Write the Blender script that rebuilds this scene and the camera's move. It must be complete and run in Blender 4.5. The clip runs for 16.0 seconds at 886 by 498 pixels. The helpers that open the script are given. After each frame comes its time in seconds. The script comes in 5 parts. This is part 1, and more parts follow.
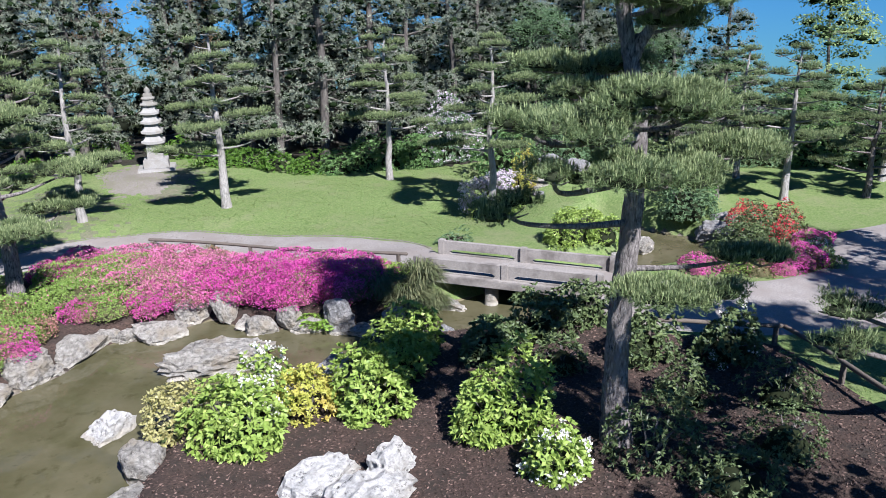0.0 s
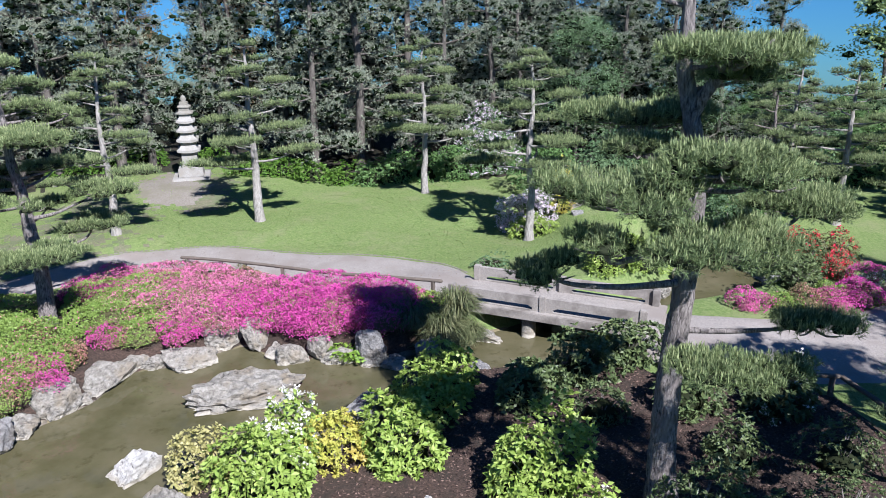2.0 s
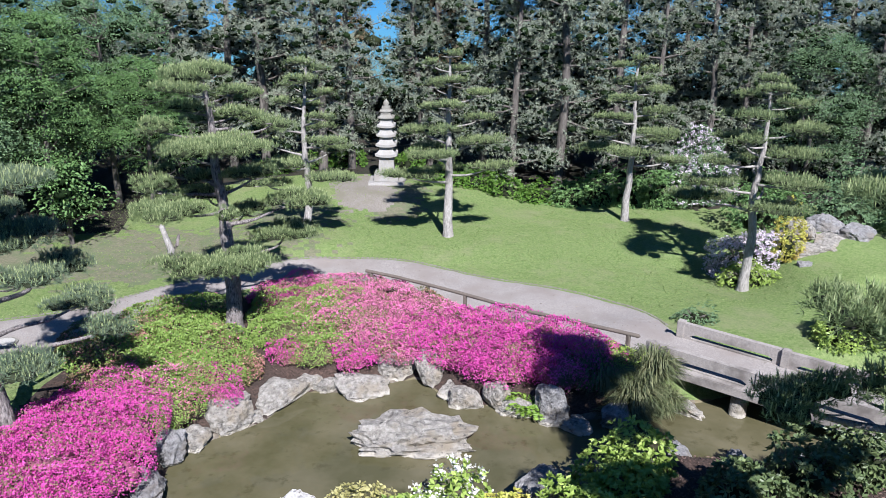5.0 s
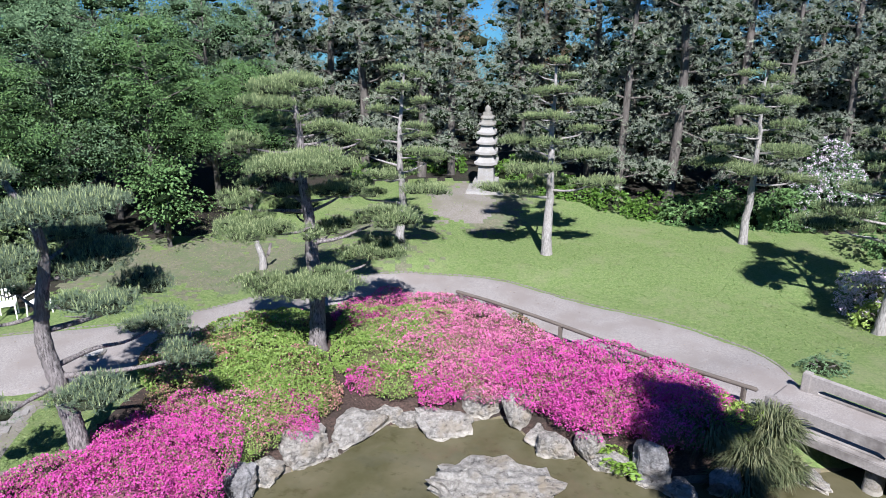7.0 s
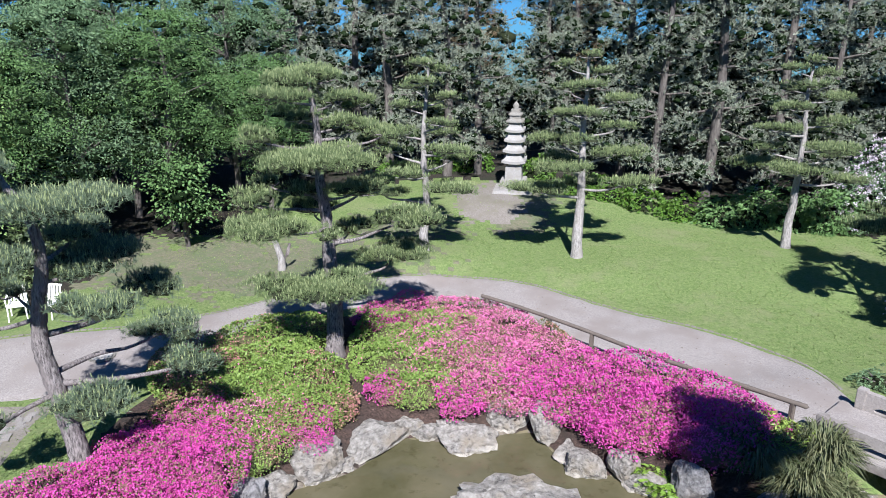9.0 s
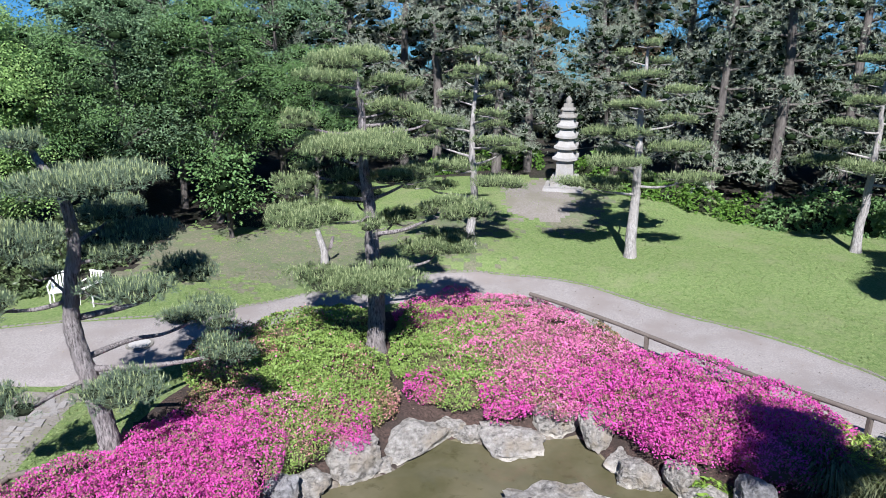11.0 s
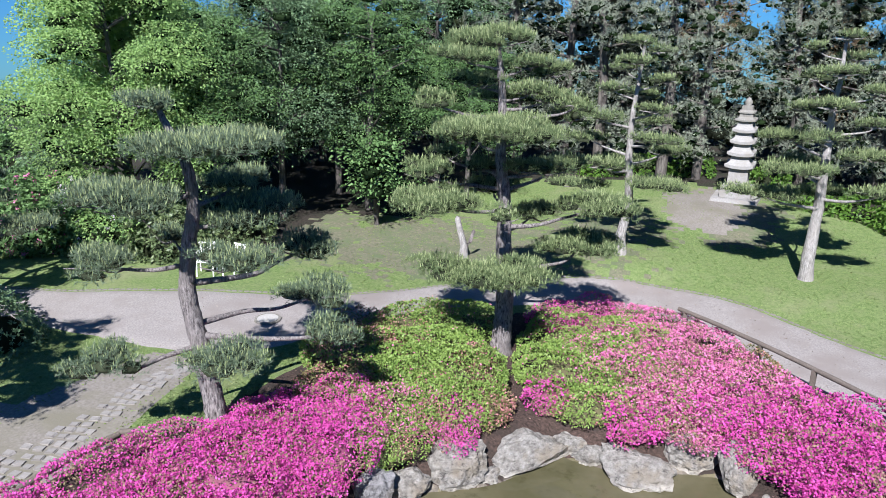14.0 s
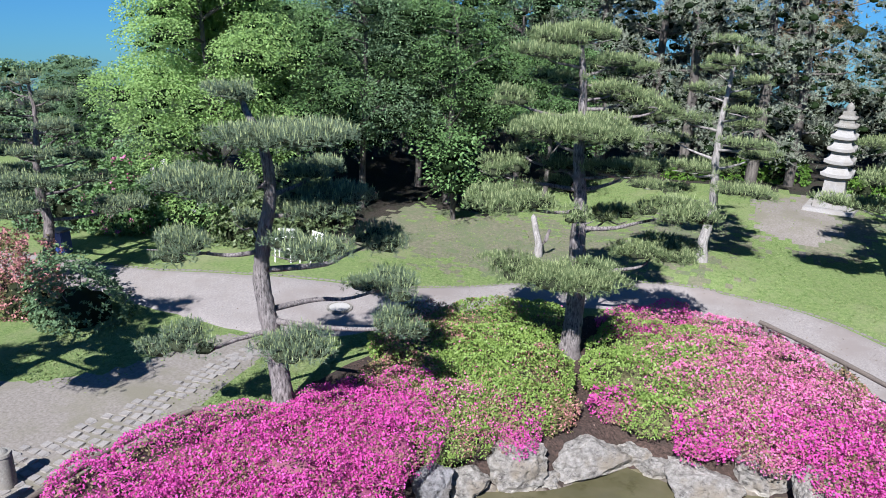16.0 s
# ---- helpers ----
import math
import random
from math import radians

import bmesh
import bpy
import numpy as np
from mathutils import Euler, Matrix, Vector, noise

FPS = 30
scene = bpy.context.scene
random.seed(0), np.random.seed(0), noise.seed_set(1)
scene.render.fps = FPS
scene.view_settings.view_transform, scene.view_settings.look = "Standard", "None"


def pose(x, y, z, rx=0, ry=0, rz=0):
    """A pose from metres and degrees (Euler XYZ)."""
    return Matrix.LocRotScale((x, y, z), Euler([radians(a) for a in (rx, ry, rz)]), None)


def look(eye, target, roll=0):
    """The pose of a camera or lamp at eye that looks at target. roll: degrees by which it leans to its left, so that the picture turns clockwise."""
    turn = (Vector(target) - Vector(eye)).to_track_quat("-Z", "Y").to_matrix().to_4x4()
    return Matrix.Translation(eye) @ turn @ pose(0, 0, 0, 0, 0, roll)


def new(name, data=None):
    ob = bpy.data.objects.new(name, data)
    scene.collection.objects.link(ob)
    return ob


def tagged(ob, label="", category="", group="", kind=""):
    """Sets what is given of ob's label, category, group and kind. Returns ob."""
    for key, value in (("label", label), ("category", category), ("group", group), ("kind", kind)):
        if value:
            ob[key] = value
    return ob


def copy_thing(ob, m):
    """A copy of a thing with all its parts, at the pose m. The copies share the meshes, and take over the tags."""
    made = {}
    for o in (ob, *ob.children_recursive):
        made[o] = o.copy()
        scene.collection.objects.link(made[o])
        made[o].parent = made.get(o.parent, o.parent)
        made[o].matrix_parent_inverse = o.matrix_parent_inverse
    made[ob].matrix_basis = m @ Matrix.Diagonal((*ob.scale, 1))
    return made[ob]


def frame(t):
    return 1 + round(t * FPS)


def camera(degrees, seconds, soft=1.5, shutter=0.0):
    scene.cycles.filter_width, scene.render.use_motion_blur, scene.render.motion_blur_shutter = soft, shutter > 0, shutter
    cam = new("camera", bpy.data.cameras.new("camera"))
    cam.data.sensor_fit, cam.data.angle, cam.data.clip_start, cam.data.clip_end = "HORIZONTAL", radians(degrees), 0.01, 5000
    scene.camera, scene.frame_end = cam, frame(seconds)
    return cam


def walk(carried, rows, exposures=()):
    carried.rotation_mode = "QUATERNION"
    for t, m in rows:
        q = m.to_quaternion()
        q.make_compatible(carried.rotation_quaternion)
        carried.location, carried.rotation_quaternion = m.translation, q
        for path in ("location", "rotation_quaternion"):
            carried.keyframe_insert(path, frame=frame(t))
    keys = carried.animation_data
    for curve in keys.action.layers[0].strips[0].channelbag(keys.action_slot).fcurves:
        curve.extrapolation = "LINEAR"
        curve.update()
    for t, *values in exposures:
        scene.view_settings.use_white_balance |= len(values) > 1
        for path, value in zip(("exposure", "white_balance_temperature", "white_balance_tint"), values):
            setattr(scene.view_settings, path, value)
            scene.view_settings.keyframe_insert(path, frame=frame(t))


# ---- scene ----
# ---------------------------------------------------------------- camera
cam = camera(61.9, 16.0, soft=0.5)
PATH = [
    (0, -2.085, -8.342, 7.810, -29.26, -18.02, -1.12),
    (0.5, -2.001, -8.096, 7.983, -29.26, -18.09, -1.05),
    (1, -1.903, -7.864, 8.120, -29.17, -18.14, -1.07),
    (1.5, -1.844, -7.651, 8.317, -28.66, -18.28, -0.96),
    (2, -1.711, -7.460, 8.526, -26.61, -18.45, -0.75),
    (2.5, -1.603, -7.187, 8.627, -24.26, -18.41, -0.45),
    (3, -1.474, -6.801, 8.689, -22.05, -18.40, -0.13),
    (3.5, -1.355, -6.428, 8.781, -19.84, -18.45, 0.08),
    (4, -1.294, -6.022, 8.819, -16.56, -18.42, 0.27),
    (4.5, -1.244, -5.692, 8.884, -13.70, -18.49, 0.44),
    (5, -1.246, -5.387, 8.952, -11.78, -18.57, 0.63),
    (7.5, -0.666, -3.487, 9.351, -2.05, -19.27, 0.10),
    (8, -0.614, -3.188, 9.288, -1.42, -19.31, -0.04),
    (8.5, -0.647, -2.996, 9.146, -1.36, -19.23, 0.02),
    (11, -0.670, -2.132, 8.491, 2.55, -18.85, 0.07),
    (11.5, -0.605, -1.904, 8.329, 4.91, -18.72, 0.13),
    (12, -0.460, -1.653, 8.161, 8.24, -18.53, 0.17),
    (12.5, -0.329, -1.440, 8.075, 11.01, -18.50, 0.27),
    (13, -0.225, -1.240, 7.988, 12.95, -18.50, 0.27),
    (13.5, -0.158, -1.086, 7.915, 14.49, -18.45, 0.31),
    (14, -0.090, -0.987, 7.868, 15.97, -18.46, 0.55),
    (14.5, -0.052, -0.954, 7.886, 17.65, -18.64, 0.84),
    (15, -0.021, -0.928, 7.946, 19.75, -18.89, 1.09),
    (15.5, 0.004, -0.891, 7.952, 21.27, -18.99, 1.24),
    (16, 0.042, -0.853, 7.915, 22.46, -19.03, 1.31),
]
walk(cam, [(t, pose(x, y, z, 90 + pitch, 0, yaw) @ pose(0, 0, 0, 0, 0, roll)) for t, x, y, z, yaw, pitch, roll in PATH],
     exposures=[(0, 1.22, 5980, 13), (16, 1.22, 5980, 13)])

# ---------------------------------------------------------------- world and sun
SUN_DIR = Vector((0.03, -0.72, 0.70)).normalized()
world = bpy.data.worlds.new("world")
scene.world = world
world.use_nodes = True
sky = world.node_tree.nodes.new("ShaderNodeTexSky")
sky.sky_type = "NISHITA"
sky.sun_disc = False
sky.sun_elevation = math.asin(SUN_DIR.z)
sky.sun_rotation = math.atan2(SUN_DIR.x, SUN_DIR.y)
sky.altitude = 50
sky.ozone_density = 4.0
sky.dust_density = 0.2
sky.air_density = 1.2
# the garden lies high, so the sky's horizon is set a little lower
wt = world.node_tree
coord, drop, norm = wt.nodes.new("ShaderNodeTexCoord"), wt.nodes.new("ShaderNodeVectorMath"), wt.nodes.new("ShaderNodeVectorMath")
drop.operation, norm.operation = "ADD", "NORMALIZE"
drop.inputs[1].default_value = (0, 0, 0.11)
wt.links.new(coord.outputs["Generated"], drop.inputs[0])
wt.links.new(drop.outputs[0], norm.inputs[0])
wt.links.new(norm.outputs[0], sky.inputs[0])
world.node_tree.nodes["Background"].inputs["Strength"].default_value = 0.0235
tint = wt.nodes.new("ShaderNodeMix")
tint.data_type, tint.blend_type = "RGBA", "MULTIPLY"
tint.inputs[0].default_value = 1.0
tint.inputs[7].default_value = (0.48, 1.16, 1.90, 1)
wt.links.new(sky.outputs[0], tint.inputs[6])
wt.links.new(tint.outputs[2], wt.nodes["Background"].inputs["Color"])
sun_data = bpy.data.lights.new("sun", "SUN")
sun_data.energy, sun_data.angle, sun_data.color = 5.0, radians(0.5), (1.0, 0.965, 0.92)
sun = new("sun", sun_data)
sun.matrix_world = look(SUN_DIR * 60, (0, 0, 0))


# ---------------------------------------------------------------- materials
def mix_node(nt, fac, a, b):
    n = nt.nodes.new("ShaderNodeMix")
    n.data_type = "RGBA"
    for sock, v in ((n.inputs[0], fac), (n.inputs[6], a), (n.inputs[7], b)):
        if isinstance(v, bpy.types.NodeSocket):
            nt.links.new(v, sock)
        elif isinstance(v, tuple):
            sock.default_value = (*v, 1)
        else:
            sock.default_value = v
    return n.outputs[2]


def noise_node(nt, scale, detail=4, rough=0.55, stretch=(1, 1, 1), vec="Object"):
    tc = nt.nodes.new("ShaderNodeTexCoord")
    mp = nt.nodes.new("ShaderNodeMapping")
    mp.inputs["Scale"].default_value = stretch
    nt.links.new(tc.outputs[vec], mp.inputs[0])
    n = nt.nodes.new("ShaderNodeTexNoise")
    n.inputs["Scale"].default_value, n.inputs["Detail"].default_value, n.inputs["Roughness"].default_value = scale, detail, rough
    nt.links.new(mp.outputs[0], n.inputs["Vector"])
    return n.outputs["Fac"]


def ramp_node(nt, fac, lo, hi):
    n = nt.nodes.new("ShaderNodeMapRange")
    n.inputs[1].default_value, n.inputs[2].default_value = lo, hi
    nt.links.new(fac, n.inputs[0])
    return n.outputs[0]


def bump_node(nt, fac, strength, dist):
    b = nt.nodes.new("ShaderNodeBump")
    b.inputs["Strength"].default_value, b.inputs["Distance"].default_value = strength, dist
    nt.links.new(fac, b.inputs["Height"])
    return b.outputs[0]


def base_mat(name, rough=0.8, metal=0.0, spec=0.4):
    m = bpy.data.materials.new(name)
    m.use_nodes = True
    b = m.node_tree.nodes["Principled BSDF"]
    b.inputs["Roughness"].default_value, b.inputs["Metallic"].default_value = rough, metal
    b.inputs["Specular IOR Level"].default_value = spec
    return m, m.node_tree, b


def surface(name, c1, c2, c3=None, fine=30.0, coarse=2.0, rough=0.85, bump=0.5, dist=0.01, stretch=(1, 1, 1), detail=6, spec=0.3):
    """Two colours mixed by a fine grain, a third by large stains, with relief."""
    m, nt, b = base_mat(name, rough, spec=spec)
    f = noise_node(nt, fine, detail, 0.65, stretch)
    col = mix_node(nt, ramp_node(nt, f, 0.3, 0.7), c1, c2)
    if c3:
        g = noise_node(nt, coarse, 5, 0.6)
        col = mix_node(nt, ramp_node(nt, g, 0.45, 0.65), col, c3)
    nt.links.new(col, b.inputs["Base Color"])
    nt.links.new(bump_node(nt, f, bump, dist), b.inputs["Normal"])
    return m


def leafy(name, c1, c2, c3=None, rough=0.5, trans=0.3, spec=0.35):
    """Foliage: colour varies from leaf to leaf and over the plant; some light passes through."""
    m, nt, b = base_mat(name, rough, spec=spec)
    geo = nt.nodes.new("ShaderNodeNewGeometry")
    col = mix_node(nt, geo.outputs["Random Per Island"], c1, c2)
    if c3:
        g = noise_node(nt, 1.3, 3, 0.6)
        col = mix_node(nt, ramp_node(nt, g, 0.42, 0.62), col, c3)
    nt.links.new(col, b.inputs["Base Color"])
    if trans:
        t = nt.nodes.new("ShaderNodeBsdfTranslucent")
        nt.links.new(col, t.inputs["Color"])
        mx = nt.nodes.new("ShaderNodeMixShader")
        mx.inputs[0].default_value = trans
        nt.links.new(b.outputs[0], mx.inputs[1])
        nt.links.new(t.outputs[0], mx.inputs[2])
        nt.links.new(mx.outputs[0], nt.nodes["Material Output"].inputs["Surface"])
    return m


def bark_mat(name, c1, c2, c3, sc=1.0):
    m, nt, b = base_mat(name, 0.95, spec=0.15)
    f = noise_node(nt, 22 * sc, 6, 0.7, (1, 1, 0.22))
    g = noise_node(nt, 3 * sc, 4, 0.6, (1, 1, 0.5))
    col = mix_node(nt, ramp_node(nt, f, 0.36, 0.62), c1, c2)
    col = mix_node(nt, ramp_node(nt, g, 0.45, 0.7), col, c3)
    nt.links.new(col, b.inputs["Base Color"])
    nt.links.new(bump_node(nt, f, 1.0, 0.04), b.inputs["Normal"])
    return m


def rock_mat(name, c1, c2, c3):
    m, nt, b = base_mat(name, 0.9, spec=0.2)
    f = noise_node(nt, 9, 9, 0.68)
    g = noise_node(nt, 1.6, 5, 0.6)
    h = noise_node(nt, 4.2, 10, 0.8, (1, 1, 2.0))
    col = mix_node(nt, ramp_node(nt, f, 0.35, 0.68), c1, c2)
    col = mix_node(nt, ramp_node(nt, g, 0.5, 0.66), col, c3)
    # pale mineral crust at the water line
    geo = nt.nodes.new("ShaderNodeNewGeometry")
    sep = nt.nodes.new("ShaderNodeSeparateXYZ")
    nt.links.new(geo.outputs["Position"], sep.inputs[0])
    add = nt.nodes.new("ShaderNodeMath")
    nt.links.new(sep.outputs["Z"], add.inputs[0])
    mul = nt.nodes.new("ShaderNodeMath")
    mul.operation = "MULTIPLY"
    nt.links.new(g, mul.inputs[0])
    mul.inputs[1].default_value = -0.22
    nt.links.new(mul.outputs[0], add.inputs[1])
    col = mix_node(nt, ramp_node(nt, add.outputs[0], -0.42, -0.47), col, (0.50, 0.46, 0.40))
    # dark veins and pits
    col = mix_node(nt, ramp_node(nt, h, 0.46, 0.36), col, (0.07, 0.065, 0.06))
    nt.links.new(col, b.inputs["Base Color"])
    nt.links.new(bump_node(nt, h, 1.0, 0.14), b.inputs["Normal"])
    return m


def grass_mat():
    m, nt, b = base_mat("lawn", 0.9, spec=0.1)
    f = noise_node(nt, 10, 10, 0.9)
    g = noise_node(nt, 0.45, 6, 0.65)
    h = noise_node(nt, 3, 6, 0.75)
    col = mix_node(nt, ramp_node(nt, f, 0.42, 0.58), (0.072, 0.122, 0.034), (0.182, 0.232, 0.088))
    col = mix_node(nt, ramp_node(nt, h, 0.45, 0.70), col, (0.148, 0.185, 0.076))
    col = mix_node(nt, ramp_node(nt, g, 0.52, 0.80), col, (0.20, 0.20, 0.115))
    nt.links.new(col, b.inputs["Base Color"])
    nt.links.new(bump_node(nt, f, 1.0, 0.03), b.inputs["Normal"])
    return m


MAT = {
    "grass": grass_mat(),
    "dry": surface("worn_grass", (0.08, 0.088, 0.046), (0.175, 0.16, 0.115), (0.095, 0.12, 0.058), 10, 1.6, 0.95, 0.8, 0.03, detail=9),
    "gravel": surface("gravel", (0.160, 0.146, 0.136), (0.305, 0.277, 0.260), (0.20, 0.175, 0.160), 26, 0.8, 0.95, 0.6, 0.012, detail=10),
    "dirt": surface("packed_dirt", (0.125, 0.112, 0.096), (0.235, 0.212, 0.186), (0.15, 0.138, 0.104), 16, 0.9, 0.95, 0.6, 0.015, detail=10),
    "mulch": surface("bark_mulch", (0.010, 0.008, 0.006), (0.10, 0.064, 0.052), (0.035, 0.027, 0.022), 16, 2.0, 0.95, 1.0, 0.05, (1, 1.7, 1), 10),
    "litter": leafy("dry_litter", (0.10, 0.08, 0.06), (0.30, 0.25, 0.20), None, 0.9, 0.0, 0.15),
    "chip": leafy("bark_chips", (0.035, 0.024, 0.020), (0.19, 0.13, 0.11), None, 0.9, 0.0, 0.15),
    # darkened floor colour: the shade of the canopy is part of it
    "wood_floor": surface("shaded_woodland_floor", (0.010, 0.009, 0.007), (0.045, 0.036, 0.026), (0.02, 0.024, 0.012), 10, 1.5, 0.95, 1.0, 0.06, detail=9),
    "mud": surface("pond_bed", (0.10, 0.085, 0.05), (0.17, 0.145, 0.09), (0.07, 0.065, 0.035), 6, 0.8, 0.95, 0.3, 0.02),
    "sand": surface("shore_silt", (0.09, 0.075, 0.06), (0.20, 0.175, 0.14), (0.06, 0.05, 0.04), 18, 2.0, 0.95, 0.6, 0.02),
    "rock": rock_mat("limestone", (0.185, 0.17, 0.15), (0.46, 0.435, 0.395), (0.29, 0.25, 0.195)),
    "rock_grey": rock_mat("grey_stone", (0.15, 0.148, 0.15), (0.36, 0.35, 0.35), (0.22, 0.20, 0.18)),
    "rock_white": rock_mat("white_limestone", (0.40, 0.385, 0.37), (0.74, 0.72, 0.69), (0.42, 0.39, 0.35)),
    "granite": surface("granite", (0.20, 0.192, 0.182), (0.31, 0.30, 0.285), (0.22, 0.205, 0.185), 30, 3, 0.9, 0.4, 0.004),
    "granite_dark": surface("weathered_granite", (0.10, 0.098, 0.085), (0.28, 0.265, 0.24), (0.18, 0.165, 0.14), 40, 4, 0.9, 0.5, 0.006),
    "concrete": surface("bridge_concrete", (0.20, 0.18, 0.165), (0.30, 0.275, 0.255), (0.13, 0.115, 0.105), 22, 1.6, 0.9, 0.4, 0.006),
    "sett": surface("sett_stone", (0.15, 0.14, 0.128), (0.27, 0.252, 0.235), (0.19, 0.172, 0.152), 40, 4, 0.9, 0.5, 0.006),
    "bark": bark_mat("pine_bark", (0.045, 0.04, 0.038), (0.25, 0.225, 0.21), (0.15, 0.13, 0.12)),
    "bark_dark": bark_mat("black_pine_bark", (0.03, 0.026, 0.026), (0.23, 0.20, 0.19), (0.12, 0.105, 0.10)),
    "bark_near": bark_mat("fissured_pine_bark", (0.035, 0.03, 0.03), (0.30, 0.27, 0.26), (0.17, 0.15, 0.145), 1.3),
    "bark_pale": bark_mat("pale_pine_bark", (0.15, 0.138, 0.128), (0.37, 0.35, 0.33), (0.27, 0.25, 0.23)),
    "bark_wood": bark_mat("forest_bark", (0.045, 0.04, 0.036), (0.15, 0.135, 0.12), (0.09, 0.08, 0.074), 0.6),
    "needle": leafy("pine_needles", (0.062, 0.096, 0.036), (0.195, 0.245, 0.105), (0.105, 0.148, 0.062), 0.6, 0.12),
    "needle_blue": leafy("blue_pine_needles", (0.066, 0.10, 0.058), (0.165, 0.215, 0.13), (0.10, 0.142, 0.088), 0.55, 0.12),
    "candle": leafy("pine_candles", (0.20, 0.255, 0.11), (0.33, 0.375, 0.19), None, 0.7, 0.1),
    "needle_wood": leafy("forest_needles", (0.10, 0.13, 0.09), (0.335, 0.355, 0.27), (0.19, 0.22, 0.165), 0.6, 0.10),
    # darker copy of the forest needles: the far wood's shade put into colour
    "needle_far": leafy("far_needles_darkened", (0.04, 0.058, 0.035), (0.12, 0.145, 0.10), (0.07, 0.09, 0.06), 0.7, 0.05),
    "needle_dry": leafy("dry_needles", (0.12, 0.085, 0.045), (0.25, 0.18, 0.11), None, 0.7, 0.15),
    "leaf_dark": leafy("broad_leaves", (0.07, 0.125, 0.06), (0.19, 0.28, 0.14), (0.115, 0.19, 0.095), 0.6, 0.22, 0.25),
    "leaf_mid": leafy("green_leaves", (0.065, 0.135, 0.042), (0.180, 0.290, 0.105), (0.108, 0.198, 0.066), 0.6, 0.24, 0.25),
    "leaf_bright": leafy("maple_leaves", (0.235, 0.37, 0.11), (0.34, 0.48, 0.185), (0.27, 0.415, 0.135), 0.65, 0.45, 0.2),
    "leaf_willow": leafy("willow_leaves", (0.17, 0.24, 0.08), (0.30, 0.38, 0.16), None, 0.55, 0.35),
    "rhodo": leafy("rhododendron_leaves", (0.16, 0.25, 0.04), (0.40, 0.50, 0.14), (0.26, 0.36, 0.08), 0.45, 0.3, 0.3),
    # darker leaf copy: own tone of dark shrubs, painted shade on shaded ones
    "rhodo_dark": leafy("dark_shaded_rhododendron_leaves", (0.05, 0.08, 0.03), (0.17, 0.215, 0.09), (0.085, 0.12, 0.05), 0.45, 0.16, 0.35),
    "yellow": leafy("golden_leaves", (0.34, 0.37, 0.06), (0.56, 0.55, 0.14), (0.46, 0.36, 0.09), 0.5, 0.35),
    "yellow_pale": leafy("cream_leaves", (0.34, 0.33, 0.12), (0.58, 0.53, 0.27), (0.30, 0.28, 0.10), 0.5, 0.35),
    "azalea_leaf": leafy("azalea_leaves", (0.12, 0.21, 0.04), (0.26, 0.36, 0.09), (0.19, 0.28, 0.065), 0.5, 0.25),
    # near-black, so shade inside and under the foliage clouds is in the colour
    "inner_pine": leafy("pine_core_shade", (0.012, 0.016, 0.009), (0.035, 0.042, 0.024), None, 0.9, 0.0, 0.05),
    # painted shade: near-black for bush interiors and the far wood's gaps
    "inner": leafy("leaf_core_shade", (0.006, 0.008, 0.004), (0.020, 0.026, 0.011), None, 0.8, 0.0, 0.1),
    # darkened blossom and leaf colours: shade between the azalea tufts is painted
    "inner_bloom": leafy("azalea_blossom_shade", (0.16, 0.045, 0.085), (0.30, 0.085, 0.16), (0.13, 0.09, 0.06), 0.8, 0.0, 0.1),
    "inner_azalea": leafy("azalea_leaf_shade", (0.06, 0.06, 0.03), (0.13, 0.115, 0.06), None, 0.8, 0.0, 0.1),
    "azalea_dull": leafy("dull_azalea_leaves", (0.16, 0.135, 0.07), (0.28, 0.235, 0.135), (0.30, 0.17, 0.14), 0.6, 0.3),
    "azalea_bronze": leafy("bronze_azalea_leaves", (0.12, 0.09, 0.04), (0.25, 0.20, 0.10), (0.12, 0.15, 0.05), 0.5, 0.3),
    "magenta": leafy("magenta_blossom", (0.45, 0.044, 0.25), (0.645, 0.112, 0.415), (0.55, 0.072, 0.33), 0.6, 0.3),
    "rose": leafy("rose_blossom", (0.54, 0.12, 0.30), (0.72, 0.24, 0.46), (0.62, 0.19, 0.36), 0.6, 0.3),
    "red": leafy("red_blossom", (0.58, 0.012, 0.03), (0.80, 0.05, 0.12), None, 0.6, 0.3),
    "white": leafy("white_blossom", (0.70, 0.66, 0.62), (0.86, 0.84, 0.80), None, 0.6, 0.3),
    "dusty": leafy("faded_blossom", (0.38, 0.15, 0.16), (0.53, 0.27, 0.25), None, 0.6, 0.3),
    # near-black: the shade inside tree crowns is put into this colour
    "inner_wood": leafy("crown_core_shade", (0.006, 0.011, 0.005), (0.016, 0.028, 0.011), None, 0.9, 0.0, 0.0),
    "lilac": leafy("lilac_blossom", (0.62, 0.50, 0.64), (0.82, 0.74, 0.82), None, 0.6, 0.3),
    "blade": leafy("sedge_blades", (0.04, 0.055, 0.022), (0.23, 0.235, 0.12), (0.085, 0.105, 0.045), 0.6, 0.25),
    "lawn_blade": leafy("lawn_blades", (0.105, 0.16, 0.044), (0.215, 0.275, 0.095), (0.175, 0.21, 0.085), 0.6, 0.3),
    "fern": leafy("fern_fronds", (0.13, 0.24, 0.03), (0.26, 0.40, 0.07), None, 0.5, 0.4),
    "ivy": leafy("ground_cover_leaves", (0.06, 0.14, 0.018), (0.16, 0.28, 0.045), (0.09, 0.18, 0.03), 0.5, 0.35),
    "wood": surface("weathered_wood", (0.06, 0.05, 0.042), (0.17, 0.14, 0.118), (0.10, 0.083, 0.07), 25, 3, 0.9, 0.5, 0.006, (1, 1, 6)),
    "pale_paint": surface("white_paint", (0.74, 0.73, 0.70), (0.82, 0.81, 0.79), (0.66, 0.65, 0.62), 20, 3, 0.5, 0.1, 0.002, spec=0.5),
